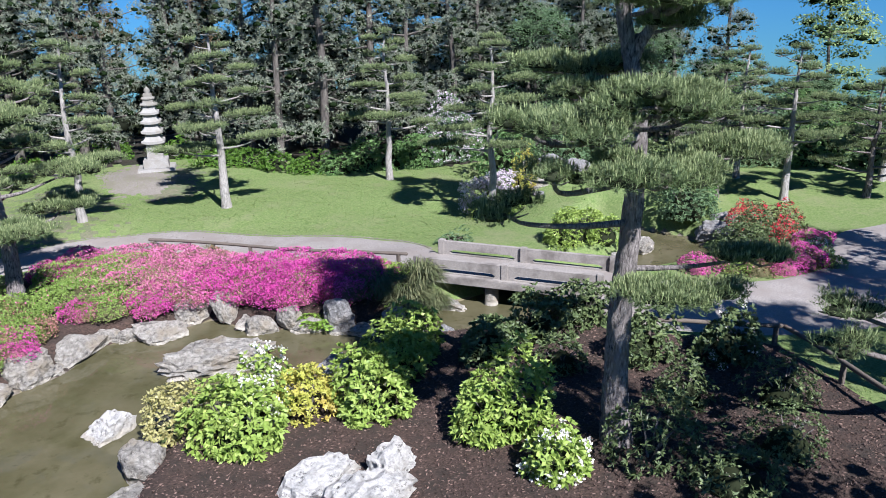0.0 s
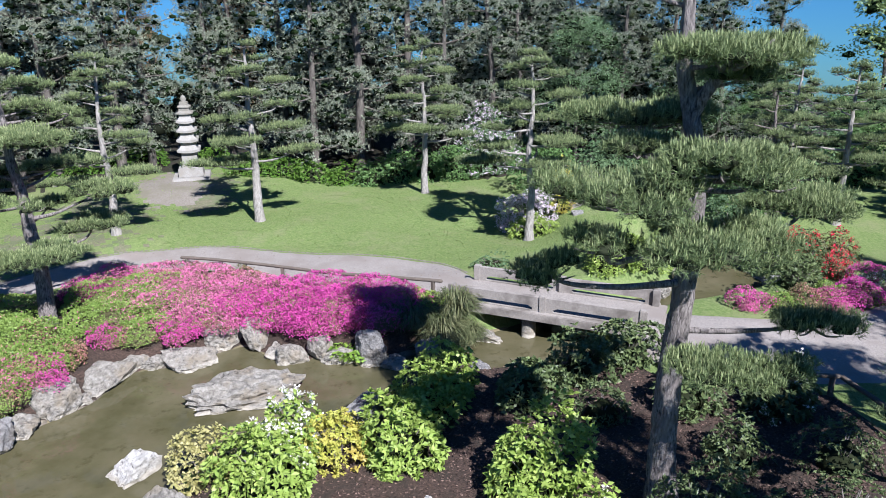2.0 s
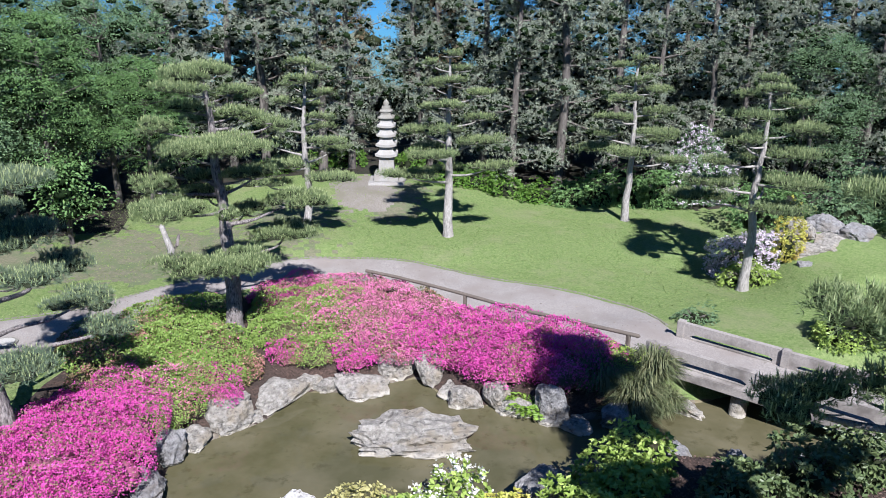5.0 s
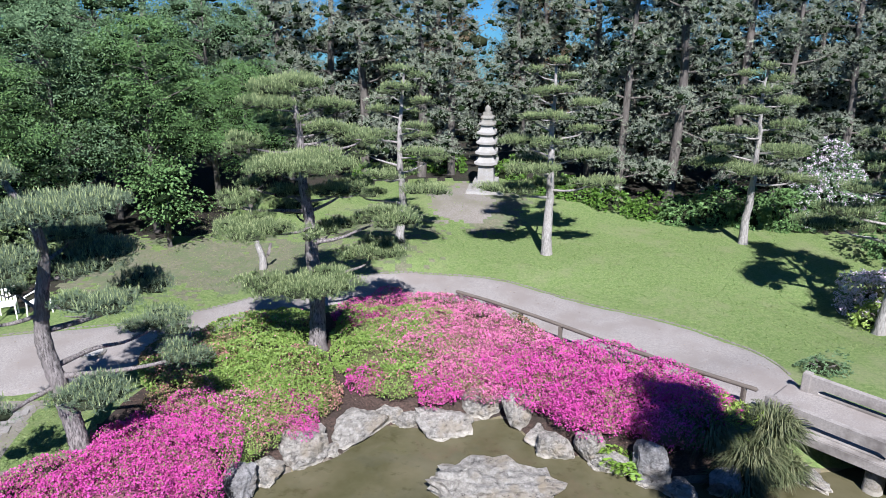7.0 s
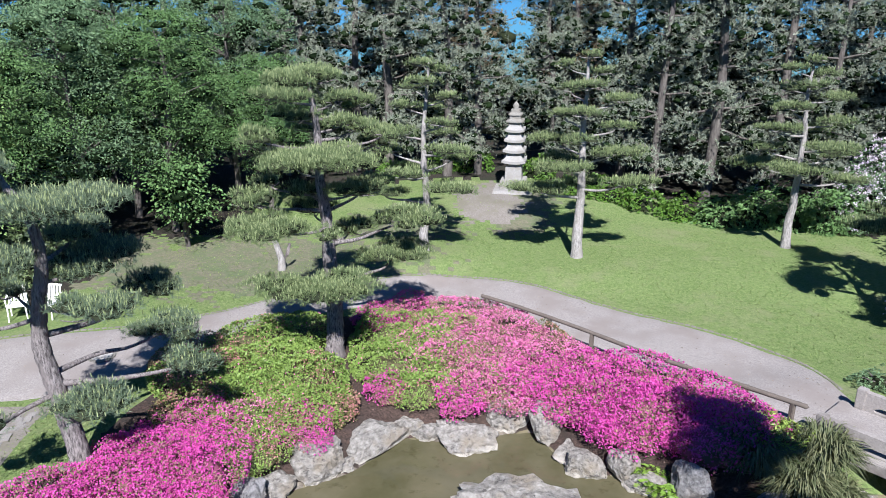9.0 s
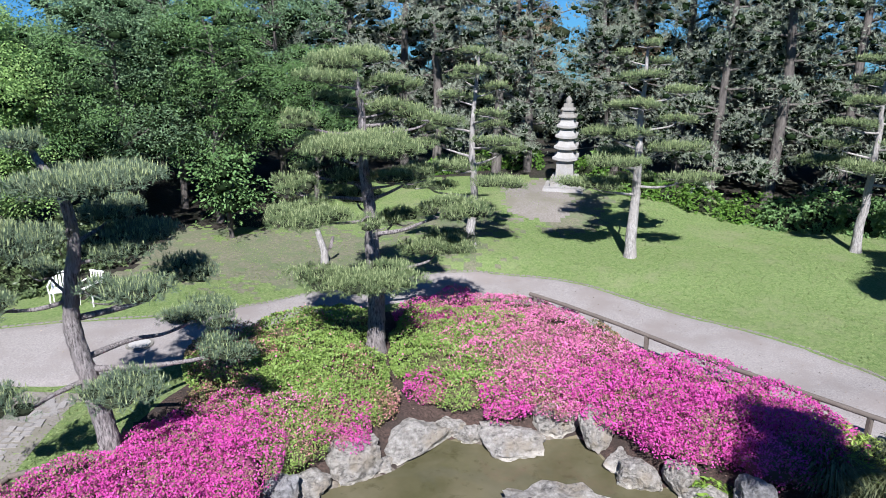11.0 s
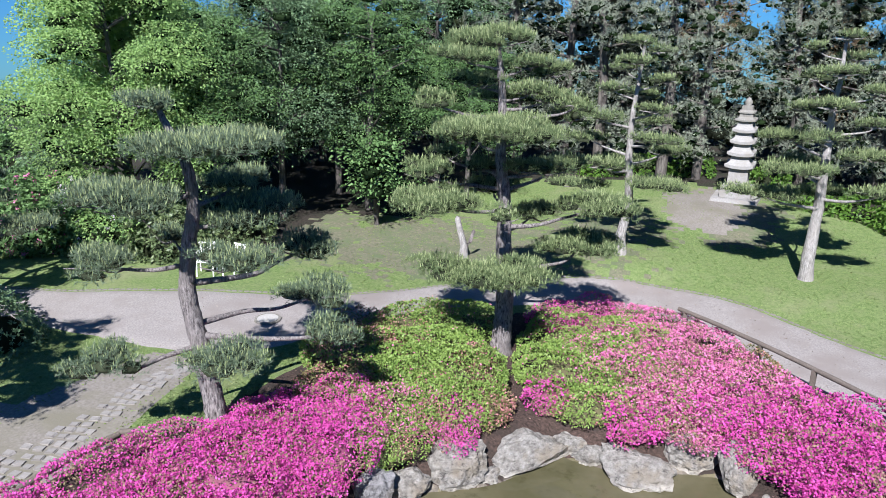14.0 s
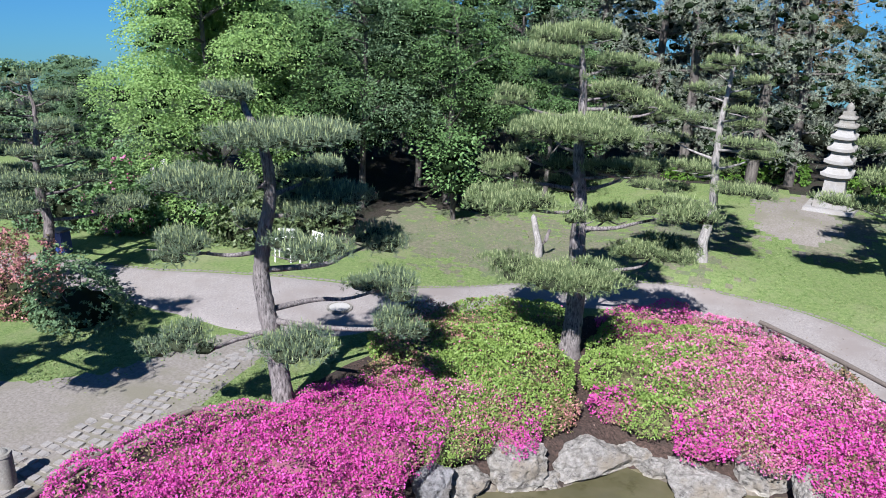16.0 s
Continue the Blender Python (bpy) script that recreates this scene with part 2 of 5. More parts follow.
    "dark_metal": surface("dark_steel", (0.05, 0.05, 0.055), (0.10, 0.10, 0.11), None, 40, 5, 0.5, 0.2, 0.002, spec=0.5),
    "blue": surface("blue_plastic", (0.02, 0.035, 0.12), (0.03, 0.06, 0.20), None, 30, 5, 0.5, 0.1, 0.002),
    "pale_stone": surface("pale_concrete", (0.27, 0.258, 0.24), (0.40, 0.385, 0.36), (0.31, 0.295, 0.27), 30, 3, 0.9, 0.3, 0.004),
    "path_stone": surface("kerb_stone", (0.13, 0.12, 0.105), (0.23, 0.215, 0.19), (0.13, 0.125, 0.095), 35, 3, 0.9, 0.5, 0.006),
}


def water_mat():
    m, nt, b = base_mat("pond_water", 0.04, spec=0.5)
    b.inputs["Base Color"].default_value = (0.105, 0.10, 0.055, 1)
    b.inputs["IOR"].default_value = 1.33
    g = noise_node(nt, 0.7, 4, 0.6)
    h = noise_node(nt, 2.6, 7, 0.65)
    col = mix_node(nt, ramp_node(nt, g, 0.35, 0.7), (0.064, 0.060, 0.030), (0.108, 0.096, 0.058))
    col = mix_node(nt, ramp_node(nt, h, 0.56, 0.72), col, (0.050, 0.046, 0.022))
    nt.links.new(col, b.inputs["Base Color"])
    f = noise_node(nt, 2.2, 2, 0.5)
    nt.links.new(bump_node(nt, f, 0.06, 0.05), b.inputs["Normal"])
    return m


MAT["water"] = water_mat()


# ---------------------------------------------------------------- mesh helpers
def empty_thing(name, x, y, z, label, category, group="", rz=0.0):
    ob = new(name)
    ob.empty_display_size = 0.2
    ob.matrix_basis = pose(x, y, z, 0, 0, rz)
    return tagged(ob, label, category, group)


def part(name, bm, material, parent, label="", smooth=False):
    me = bpy.data.meshes.new(name)
    bm.to_mesh(me)
    bm.free()
    me.materials.append(MAT[material])
    if smooth:
        me.shade_smooth()
    ob = new(name, me)
    ob.parent = parent
    return tagged(ob, label)


def mesh_np(name, verts, faces, material, smooth=False):
    """A mesh from arrays of vertices and of equal-sized faces."""
    me = bpy.data.meshes.new(name)
    verts = np.asarray(verts, dtype=np.float32)
    faces = np.asarray(faces, dtype=np.int32)
    k = faces.shape[1]
    me.vertices.add(len(verts))
    me.vertices.foreach_set("co", verts.ravel())
    me.loops.add(faces.size)
    me.loops.foreach_set("vertex_index", faces.ravel())
    me.polygons.add(len(faces))
    me.polygons.foreach_set("loop_start", np.arange(0, faces.size, k, dtype=np.int32))
    me.update(calc_edges=True)
    me.materials.append(MAT[material])
    if smooth:
        me.shade_smooth()
    return me


# too many and too small to be told apart
SMALL = ("dark_core", "leaves", "blossoms", "grass_tuft", "young_growth", "blossom", "branchwork", "stemwork", "crown", "dark_crown_core", "foliage_cloud", "frond")


def part_np(name, verts, faces, material, parent, label="", smooth=False):
    ob = new(name, mesh_np(name, verts, faces, material, smooth))
    ob.parent = parent
    return tagged(ob, label, kind="stuff" if name in SMALL else "")


def unit(a):
    return a / np.maximum(np.linalg.norm(a, axis=-1, keepdims=True), 1e-9)


def leaves(rng, pos, way, length, width, droop=0.0, curl=0.18, level=0.0):
    """Diamond leaves that grow from pos along way, more or less level; arrays of vertices and quads."""
    n = len(pos)
    way = unit(way)
    side = unit(np.cross(way, rng.normal(size=(n, 3)) * (1 - .75 * level) + np.array([0, 0, 1.6 * level])))
    up = np.cross(side, way)
    ln = (length * rng.uniform(0.7, 1.25, n))[:, None]
    wd = (width * rng.uniform(0.75, 1.2, n))[:, None]
    mid = pos + way * ln * 0.5 + up * ln * curl * 0.3
    tip = pos + way * ln - up * ln * curl * 0.4
    tip[:, 2] -= droop * ln[:, 0]
    v = np.stack([pos, mid + side * wd * 0.5, tip, mid - side * wd * 0.5], 1).reshape(-1, 3)
    return v, np.arange(4 * n).reshape(n, 4)


def needles(rng, pos, way, per, length, width, spread):
    """Tufts of needle-like triangles round each way."""
    p = np.repeat(pos, per, 0)
    w = unit(np.repeat(unit(way), per, 0) + rng.normal(size=(len(p), 3)) * spread)
    side = unit(np.cross(w, rng.normal(size=(len(p), 3)))) * width * 0.5
    ln = (length * rng.uniform(0.7, 1.2, len(p)))[:, None]
    v = np.stack([p + side, p - side, p + w * ln], 1).reshape(-1, 3)
    return v, np.arange(len(v)).reshape(-1, 3)


def join(pieces):
    vs, fs, n = [], [], 0
    for v, f in pieces:
        vs.append(v)
        fs.append(f + n)
        n += len(v)
    return np.concatenate(vs), np.concatenate(fs)


def tube(points, radii, sides=8, rough=0.0, seed=0, flare=0.0):
    """A tapered, slightly uneven limb along a polyline."""
    rng = np.random.default_rng(seed)
    pts = np.asarray(points, float)
    d = np.gradient(pts, axis=0)
    d = unit(d)
    ref = np.where(np.abs(d[:, 2:3]) > 0.9, np.array([[1.0, 0, 0]]), np.array([[0, 0, 1.0]]))
    u = unit(np.cross(d, ref))
    w = np.cross(d, u)
    a = np.linspace(0, 2 * np.pi, sides, endpoint=False)
    r = np.asarray(radii, float)[:, None] * (1 + rough * rng.uniform(-1, 1, (len(pts), sides)))
    v = pts[:, None] + r[..., None] * (np.cos(a)[None, :, None] * u[:, None] + np.sin(a)[None, :, None] * w[:, None])
    k, s = len(pts), sides
    i = np.arange(k - 1)[:, None] * s
    j = np.arange(s)[None]
    f = np.stack([i + j, i + (j + 1) % s, i + s + (j + 1) % s, i + s + j], -1).reshape(-1, 4)
    v = np.concatenate([v.reshape(-1, 3), pts[-1:] + d[-1:] * r[-1, 0]])
    last = (k - 1) * s
    cap = np.stack([last + np.arange(s), last + (np.arange(s) + 1) % s, np.full(s, k * s), np.full(s, k * s)], -1)
    return v, np.concatenate([f, cap])


def smooth_line(points, n):
    """A Catmull-Rom curve through the points, with n samples."""
    p = np.asarray(points, float)
    p = np.concatenate([2 * p[:1] - p[1:2], p, 2 * p[-1:] - p[-2:-1]])
    t = np.linspace(0, len(p) - 3 - 1e-6, n)
    i = t.astype(int)
    f = (t - i)[:, None]
    a, b, c, d = p[i], p[i + 1], p[i + 2], p[i + 3]
    return 0.5 * (2 * b + (c - a) * f + (2 * a - 5 * b + 4 * c - d) * f**2 + (3 * b - a - 3 * c + d) * f**3)


def box_bm(sx, sy, sz, m=None, bevel=0.0):
    bm = bmesh.new()
    bmesh.ops.create_cube(bm, size=1, matrix=Matrix.Diagonal((sx, sy, sz, 1)))
    if bevel:
        bmesh.ops.bevel(bm, geom=bm.edges[:], offset=bevel, segments=2, affect="EDGES")
    if m:
        bmesh.ops.transform(bm, matrix=m, verts=bm.verts)
    return bm


def beam_bm(a, b, w, h, bevel=0.01, sink=0.0):
    """A bevelled beam from a to b with width w and height h."""
    a, b = Vector(a), Vector(b)
    d = b - a
    rot = d.to_track_quat("X", "Z").to_matrix().to_4x4()
    return box_bm(d.length, w, h, Matrix.Translation((a + b) / 2 - Vector((0, 0, sink))) @ rot, bevel)


# ---------------------------------------------------------------- lie of the land
HEIGHTS = [(-8.4, 13.6, .38), (-7.3, 9.2, .5), (-11.5, 15.8, .42), (-3.1, 14.4, .12), (0, 19, .0), (4, 17, .0), (7, 14.5, .03),
           (4.5, 21.4, .3), (12, 22, .3), (14.2, 16.5, -.3), (3.2, 29, .74), (-.6, 21.4, .5), (-6, 21.5, .15), (6.4, .4, .25),
           (2, 2, .05), (7.9, 11.3, .26), (11.6, 5.6, .26), (17.6, 16.4, 1.1), (16.4, 15.4, .5), (14, 2, .05), (22, 6, .0), (-9.5, 22.7, .3), (-17, 12.6, .25), (-9.8, 7, .45),
           (1, 14.5, .1), (-20, 30, .5), (10, 36, .5), (-6, 3, .3), (0, -6, .1), (25, 20, .3), (-4.5, 11, .2)]
WATER = -0.42
POND = [(-4.1, 9.35), (-2.6, 10.0), (-2.0, 10.5), (-1.3, 11.45), (-.5, 11.3), (.3, 11.0), (.7, 11.5), (1.7, 11.6), (2.2, 10.5), (3.2, 9.9),
        (4.0, 9.2), (5.4, 8.9), (7.0, 9.0), (9.4, 9.3), (11.5, 9.3), (14.0, 9.2), (16.2, 10.0), (15.9, 12.5), (17.2, 13.2), (18.6, 10.2),
        (17.9, 7.9), (15.6, 7.6), (13.0, 7.9), (11.0, 7.2), (9.6, 6.6), (8.2, 6.3), (6.6, 6.9), (5.5, 7.3), (4.6, 6.6), (3.6, 5.7),
        (2.4, 6.0), (1.0, 6.1), (0.0, 6.5), (-.9, 6.3), (-1.0, 5.2), (-1.7, 4.2), (-2.6, 2.6), (-3.4, .6), (-6.2, .2), (-6.0, 3.5), (-4.9, 5.6), (-4.3, 7.6)]
MULCH = [(-1.0, 5.2), (.5, 6.3), (3, 5.8), (5.2, 7.0), (7, 6.7), (9.2, 5.8), (9.6, 4.1), (11, 3.0), (12.6, 1.7), (11.7, -1.6), (10.6, -3.6), (8, -4.6), (4.5, -4.2), (1.5, -3.4), (-1, -2.2), (-3.0, -.4), (-3.2, .5), (-1.8, 4.0)]
BED = [(-9.3, 5.5), (-8.7, 8.3), (-7.4, 9.2), (-7.2, 11.5), (-6.4, 13.8), (-4.7, 15.9), (-3.1, 16.8), (-1, 17.7), (.3, 17.8), (1.8, 16.6), (3.2, 15.2),
       (4.8, 13.3), (5.8, 12.2), (7.0, 10.6), (6.4, 9.0), (4.2, 9.1), (2.2, 10.5), (1.7, 11.7), (.5, 11.3), (-1.3, 11.1), (-2.6, 9.9), (-4.1, 9.2), (-4.3, 7.5), (-5, 5.5), (-6, 3.5), (-9, 2)]


DIRT = [(-10.4, 11.6), (-11.3, 9.0), (-12.8, 7.9), (-15, 7.2), (-16, 3), (-9.0, 2.5), (-9.35, 5.5), (-8.75, 8.4), (-8.9, 10.2), (-8.9, 11.6)]


def signed(poly, x, y):
    """Distance to a polygon's edge, negative inside."""
    p = np.asarray(poly, float)
    q = np.roll(p, -1, 0)
    d2 = np.full(x.shape, 1e9)
    inside = np.zeros(x.shape, bool)
    for (ax, ay), (bx, by) in zip(p, q):
        ex, ey = bx - ax, by - ay
        t = np.clip(((x - ax) * ex + (y - ay) * ey) / (ex * ex + ey * ey), 0, 1)
        d2 = np.minimum(d2, (x - ax - t * ex) ** 2 + (y - ay - t * ey) ** 2)
        if by != ay:
            inside ^= ((ay > y) != (by > y)) & (x < ex * (y - ay) / (by - ay) + ax)
    return np.where(inside, -1, 1) * np.sqrt(d2)


def smoothstep(a, b, v):
    t = np.clip((v - a) / (b - a), 0, 1)
    return t * t * (3 - 2 * t)


def wobble(x, y, s=1.0):
    return (np.sin(x * 1.7 * s + 1.3 * np.sin(y * 1.1 * s)) + np.sin(y * 2.3 * s + 1.7 * np.sin(x * .9 * s)) + np.sin((x + y) * 3.7 * s)) / 3


def land(x, y):
    """Height of the ground before the pond is cut."""
    x, y = np.asarray(x, float), np.asarray(y, float)
    num = den = 0
    for hx, hy, hz in HEIGHTS:
        w = 1 / ((x - hx) ** 2 + (y - hy) ** 2 + 1.5) ** 2
        num, den = num + w * hz, den + w
    # beyond the garden the land falls away
    return num / den - .115 * np.maximum(0, np.hypot(x, y - 5) - 44)


def ground_z(x, y):
    x, y = np.asarray(x, float), np.asarray(y, float)
    sd = signed(POND, x, y)
    shore = WATER + 0.03
    z = land(x, y)
    out = shore + (z - shore) * smoothstep(-.02, .75, sd)
    return np.where(sd > 0, out, WATER - .02 - .45 * smoothstep(0, .7, -sd)) + .02 * wobble(x, y, .6)


def gz(x, y):
    return float(ground_z(np.array([x]), np.array([y]))[0])


def grid_axis(lo, hi, step, far):
    core = np.arange(lo, hi + step / 2, step)
    out, d, g = [], step, 0.0
    while g < far:
        d *= 1.5
        g += d
        out.append(g)
    o = np.array(out)
    return np.concatenate([(lo - o)[::-1], core, hi + o])


def build_ground():
    xs, ys = grid_axis(-19, 24, .20, 700), grid_axis(-8, 30, .20, 700)
    X, Y = np.meshgrid(xs, ys)
    # the mesh follows the edges of the beds
    x, y = X.ravel(), Y.ravel()
    for ring in (DIRT, BED, MULCH):
        d = signed(ring, x, y)
        gx, gy = signed(ring, x + .01, y) - d, signed(ring, x, y + .01) - d
        g = np.maximum(np.hypot(gx, gy), .004)
        d = np.where(np.abs(d) < .1, d, 0)
        x, y = x - d * gx / g, y - d * gy / g
    Z = ground_z(x, y)
    nx, ny = len(xs), len(ys)
    i, j = np.meshgrid(np.arange(nx - 1), np.arange(ny - 1))
    a = (j * nx + i).ravel()
    f = np.stack([a, a + 1, a + nx + 1, a + nx], 1)
    v = np.stack([x, y, Z], 1)
    me = mesh_np("ground", v, f, "grass", True)
    for m in ("dry", "mulch", "mud", "sand", "dirt", "wood_floor"):
        me.materials.append(MAT[m])
    c = v[f].mean(1)
    x, y = c[:, 0], c[:, 1]
    sd = signed(POND, x, y)
    k = np.zeros(len(f), int)
    n = wobble(x, y, 1.1) + .6 * wobble(x + 7, y - 3, 2.7) + np.random.default_rng(3).normal(0, .55, len(f))
    worn = (((x - 2.6) / 2.0) ** 2 + ((y - 27.2) / 3.2) ** 2 + .35 * n < 1) | (((x + 7.5) / 6.2) ** 2 + ((y - 21.2) / 2.9) ** 2 + .6 * n < 1.0)
    worn |= (((x + 1.5) / 2.2) ** 2 + ((y - 24.5) / 3.0) ** 2 + .8 * n < .8)
    k[worn] = 1
    k[((x - 1.9) / 1.5) ** 2 + ((y - 27.4) / 2.9) ** 2 + .3 * n < 1] = 5
    # ground under the trees takes the floor colour darkened for shade
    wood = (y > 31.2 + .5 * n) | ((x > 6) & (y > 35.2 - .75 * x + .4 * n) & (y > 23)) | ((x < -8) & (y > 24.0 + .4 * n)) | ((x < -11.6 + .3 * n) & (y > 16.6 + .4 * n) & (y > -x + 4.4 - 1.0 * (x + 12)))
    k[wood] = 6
    k[signed(DIRT, x, y) + .05 * n < 0] = 5
    k[(signed(MULCH, x, y) + .015 * n < 0)] = 2
    k[(signed(BED, x, y) + .015 * n < 0)] = 2
    k[(sd < .06 + .03 * n)] = 4
    k[sd < -.05] = 3
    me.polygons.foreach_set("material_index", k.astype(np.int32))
    ob = new("ground", me)
    return tagged(ob, "short green lawn with worn patches and mulched beds", "ground", kind="structure")


build_ground()


def build_water():
    bm = bmesh.new()
    ring = smooth_line(POND + POND[:1], 160)[:-1]
    bm.faces.new([bm.verts.new((x, y, WATER)) for x, y in ring])
    bmesh.ops.inset_region(bm, faces=bm.faces[:], thickness=-.25, use_even_offset=True)
    bmesh.ops.triangulate(bm, faces=bm.faces[:])
    ob = part("pond_water", bm, "water", None)
    return tagged(ob, "shallow murky olive-brown pond water", "water", kind="structure")


build_water()

PATH_PAIRS = [(-30, 12.6, -30, 9.8), (-24, 13.2, -22, 11), (-18, 13.9, -16.5, 12.3), (-14, 14.5, -13, 11.9), (-10.7, 15.3, -10.2, 11.7), (-8.3, 15.9, -8.0, 12.5), (-6.9, 16.8, -6.7, 14.6),
              (-5.4, 18, -4.9, 16.4), (-3.2, 19.3, -3.2, 17.2), (-1, 19.95, -1, 18.05), (.3, 19.95, .2, 18.1), (1.7, 19.7, 1.7, 17.0), (3.1, 19, 2.9, 15.7),
              (4.5, 17.9, 3.9, 14.6), (5.8, 16.9, 4.9, 13.5), (7, 16, 5.8, 12.5), (8, 15.0, 6.6, 11.4), (8.9, 13.6, 7.1, 10.8), (9.0, 11.7, 7.3, 10.35)]
RIGHT_PAIRS = [(12.0, 7.0, 10.6, 6.15), (13.2, 6.1, 9.9, 4.3), (14.8, 5.2, 11.6, 2.75), (16.6, 4.6, 13.6, 1.7), (19.2, 4.8, 16.2, .9), (22.0, 6.6, 20.5, 1.5), (25.0, 6.5, 25.5, 1.8), (34, 5.0, 34, .6)]


def build_strip(name, pairs, material, lift, label, category, cross=14, along=160, crown=.02):
    p = smooth_line(pairs, along)
    t = np.linspace(0, 1, cross)[None, :, None]
    a, b = p[:, None, :2], p[:, None, 2:]
    g = a + (b - a) * t
    edge = (np.array([0] * 1 + [1] * (cross - 2) + [0]) == 0)[None]
    x, y = g[..., 0], g[..., 1]
    j = .05 * wobble(x * 3, y * 3, 1.3) * edge
    x, y = x + j, y + j
    z = ground_z(x.ravel(), y.ravel()).reshape(x.shape) + lift + crown * (1 - (2 * t[..., 0] - 1) ** 2)
    z = np.where(edge, z - lift - .03, z)
    v = np.stack([x, y, z], -1).reshape(-1, 3)
    i, q = np.meshgrid(np.arange(along - 1), np.arange(cross - 1), indexing="ij")
    k = (i * cross + q).ravel()
    f = np.stack([k, k + 1, k + cross + 1, k + cross], 1)
    ob = new(name, mesh_np(name, v, f, material, True))
    return tagged(ob, label, category, kind="structure")


build_strip("path_garden", PATH_PAIRS, "gravel", .03, "curving pale grey gravel garden path", "path")
build_strip("path_beyond", RIGHT_PAIRS, "gravel", .03, "grey paved path beyond the bridge", "path", along=90)


# ---------------------------------------------------------------- bridge
def build_bridge():
    n0, n1, f0, f1 = Vector((7.4, 10.15, 0)), Vector((10.85, 6.0, 0)), Vector((8.8, 11.15, 0)), Vector((12.15, 6.95, 0))
    bridge = empty_thing("bridge", 0, 0, 0, "low grey concrete footbridge over the pond narrows", "bridge")
    ax = (n1 - n0).normalized()
    across = (f0 - n0).normalized()
    zd = .33
    a = (n0 + f0) / 2 - ax * .35
    b = (n1 + f1) / 2 + ax * .35
    part("deck", beam_bm((a.x, a.y, zd), (b.x, b.y, zd), (f0 - n0).length + .1, .16, .015), "gravel", bridge, "pale concrete deck")
    for p0, p1 in ((n0, n1), (f0, f1)):
        off = across * (-.12 if p0 is n0 else .12)
        q0, q1 = p0 + off - ax * .1, p1 + off + ax * .1
        part("edge_beam", beam_bm((q0.x, q0.y, .30), (q1.x, q1.y, .30), .26, .24, .02), "concrete", bridge, "stained edge beam")
        for k in range(3):
            c = p0.lerp(p1, k / 2)
            part("post", box_bm(.2, .2, .50, Matrix.Translation((c.x, c.y, .63)) @ Matrix.Rotation(math.atan2(ax.y, ax.x), 4, "Z"), .015), "concrete", bridge)
        for k in range(2):
            c0, c1 = p0.lerp(p1, k / 2) + ax * .1, p0.lerp(p1, (k + 1) / 2) - ax * .1
            L = (c1 - c0).length
            # a parapet panel with a long low opening
            bm = bmesh.new()
            outer = [(0, .40), (L, .40), (L, .84), (0, .84)]
            hole = [(.22, .45), (L - .22, .45), (L - .18, .51), (L - .32, .58), (.32, .58), (.18, .51)]
            rings = []
            for yy in (-.07, .07):
                rings.append(([bm.verts.new((x, yy, z)) for x, z in outer], [bm.verts.new((x, yy, z)) for x, z in hole]))
            for (o, h), flip in zip(rings, (False, True)):
                quads = [(o[0], o[1], h[1], h[0]), (o[1], h[2], h[1]), (o[1], o[2], h[3], h[2]), (o[2], o[3], h[4], h[3]), (o[3], h[5], h[4]), (o[3], o[0], h[0], h[5])]
                for q in quads:
                    bm.faces.new(q[::-1] if flip else q)
            for idx in (0, 1):
                A, B = rings[0][idx], rings[1][idx]
                for i in range(len(A)):
                    bm.faces.new((A[i], A[(i + 1) % len(A)], B[(i + 1) % len(B)], B[i]))
            bmesh.ops.recalc_face_normals(bm, faces=bm.faces[:])
            bmesh.ops.transform(bm, matrix=Matrix.Translation((c0.x, c0.y, 0)) @ Matrix.Rotation(math.atan2(ax.y, ax.x), 4, "Z"), verts=bm.verts)
            part("parapet_panel", bm, "concrete", bridge, "weathered parapet panel with a slot")
    for side in (n0.lerp(n1, .42) + across * .1, f0.lerp(f1, .42) - across * .1):
        v, f = tube([(side.x, side.y, -.95), (side.x, side.y, -.6), (side.x, side.y, .24)], [.26, .21, .19], 12, .06, 3)
        part_np("pillar", v, f, "rock", bridge, "rough round stone pillar", True)
    for e, d in ((n0, -1), (n1, 1)):
        c = e + across * .83 + ax * d * .25
        part("abutment", box_bm(.7, 2.0, 1.5, Matrix.Translation((c.x, c.y, -.52)) @ Matrix.Rotation(math.atan2(ax.y, ax.x), 4, "Z"), .03), "concrete", bridge)


build_bridge()


# ---------------------------------------------------------------- low rails along the path
def build_rail(points, label, posts, h=.52):
    rail = empty_thing("low_rail", points[0][0], points[0][1], gz(*points[0][:2]), label, "railing")
    inv = rail.matrix_basis.inverted()
    pts = [(x, y, gz(x, y) + h) for x, y in points]
    line = smooth_line(pts, 5 * len(pts))
    v, f = tube(line, [.055] * len(line), 8, .08, 5)
    part_np("handrail", v - np.array(rail.location), f, "wood", rail, "weathered round wooden rail", True)
    for k, s in enumerate(posts):
        i = int(s * (len(line) - 1))
        x, y, z = line[i]
        g = gz(x, y)
        bm = box_bm(.10, .10, z - g + .3, Matrix.Translation((x, y, (z + g - .3) / 2)) @ Matrix.Rotation(.5 * k, 4, "Z"), .012)
        bmesh.ops.transform(bm, matrix=inv, verts=bm.verts)
        part("post", bm, "wood", rail)


build_rail([(.9, 17.05), (1.75, 16.3), (2.85, 15.25), (3.7, 14.35), (4.7, 13.2), (5.6, 12.2), (6.6, 11.0), (7.2, 10.45)], "low weathered wooden rail beside the azaleas", (.05, .27, .43, .72, .96), .60)
build_rail([(9.9, 3.45), (10.8, 2.85), (11.8, 2.2), (12.65, 1.65)], "low pale wooden rail beside the shaded bed", (.1, .55, .98), .5)
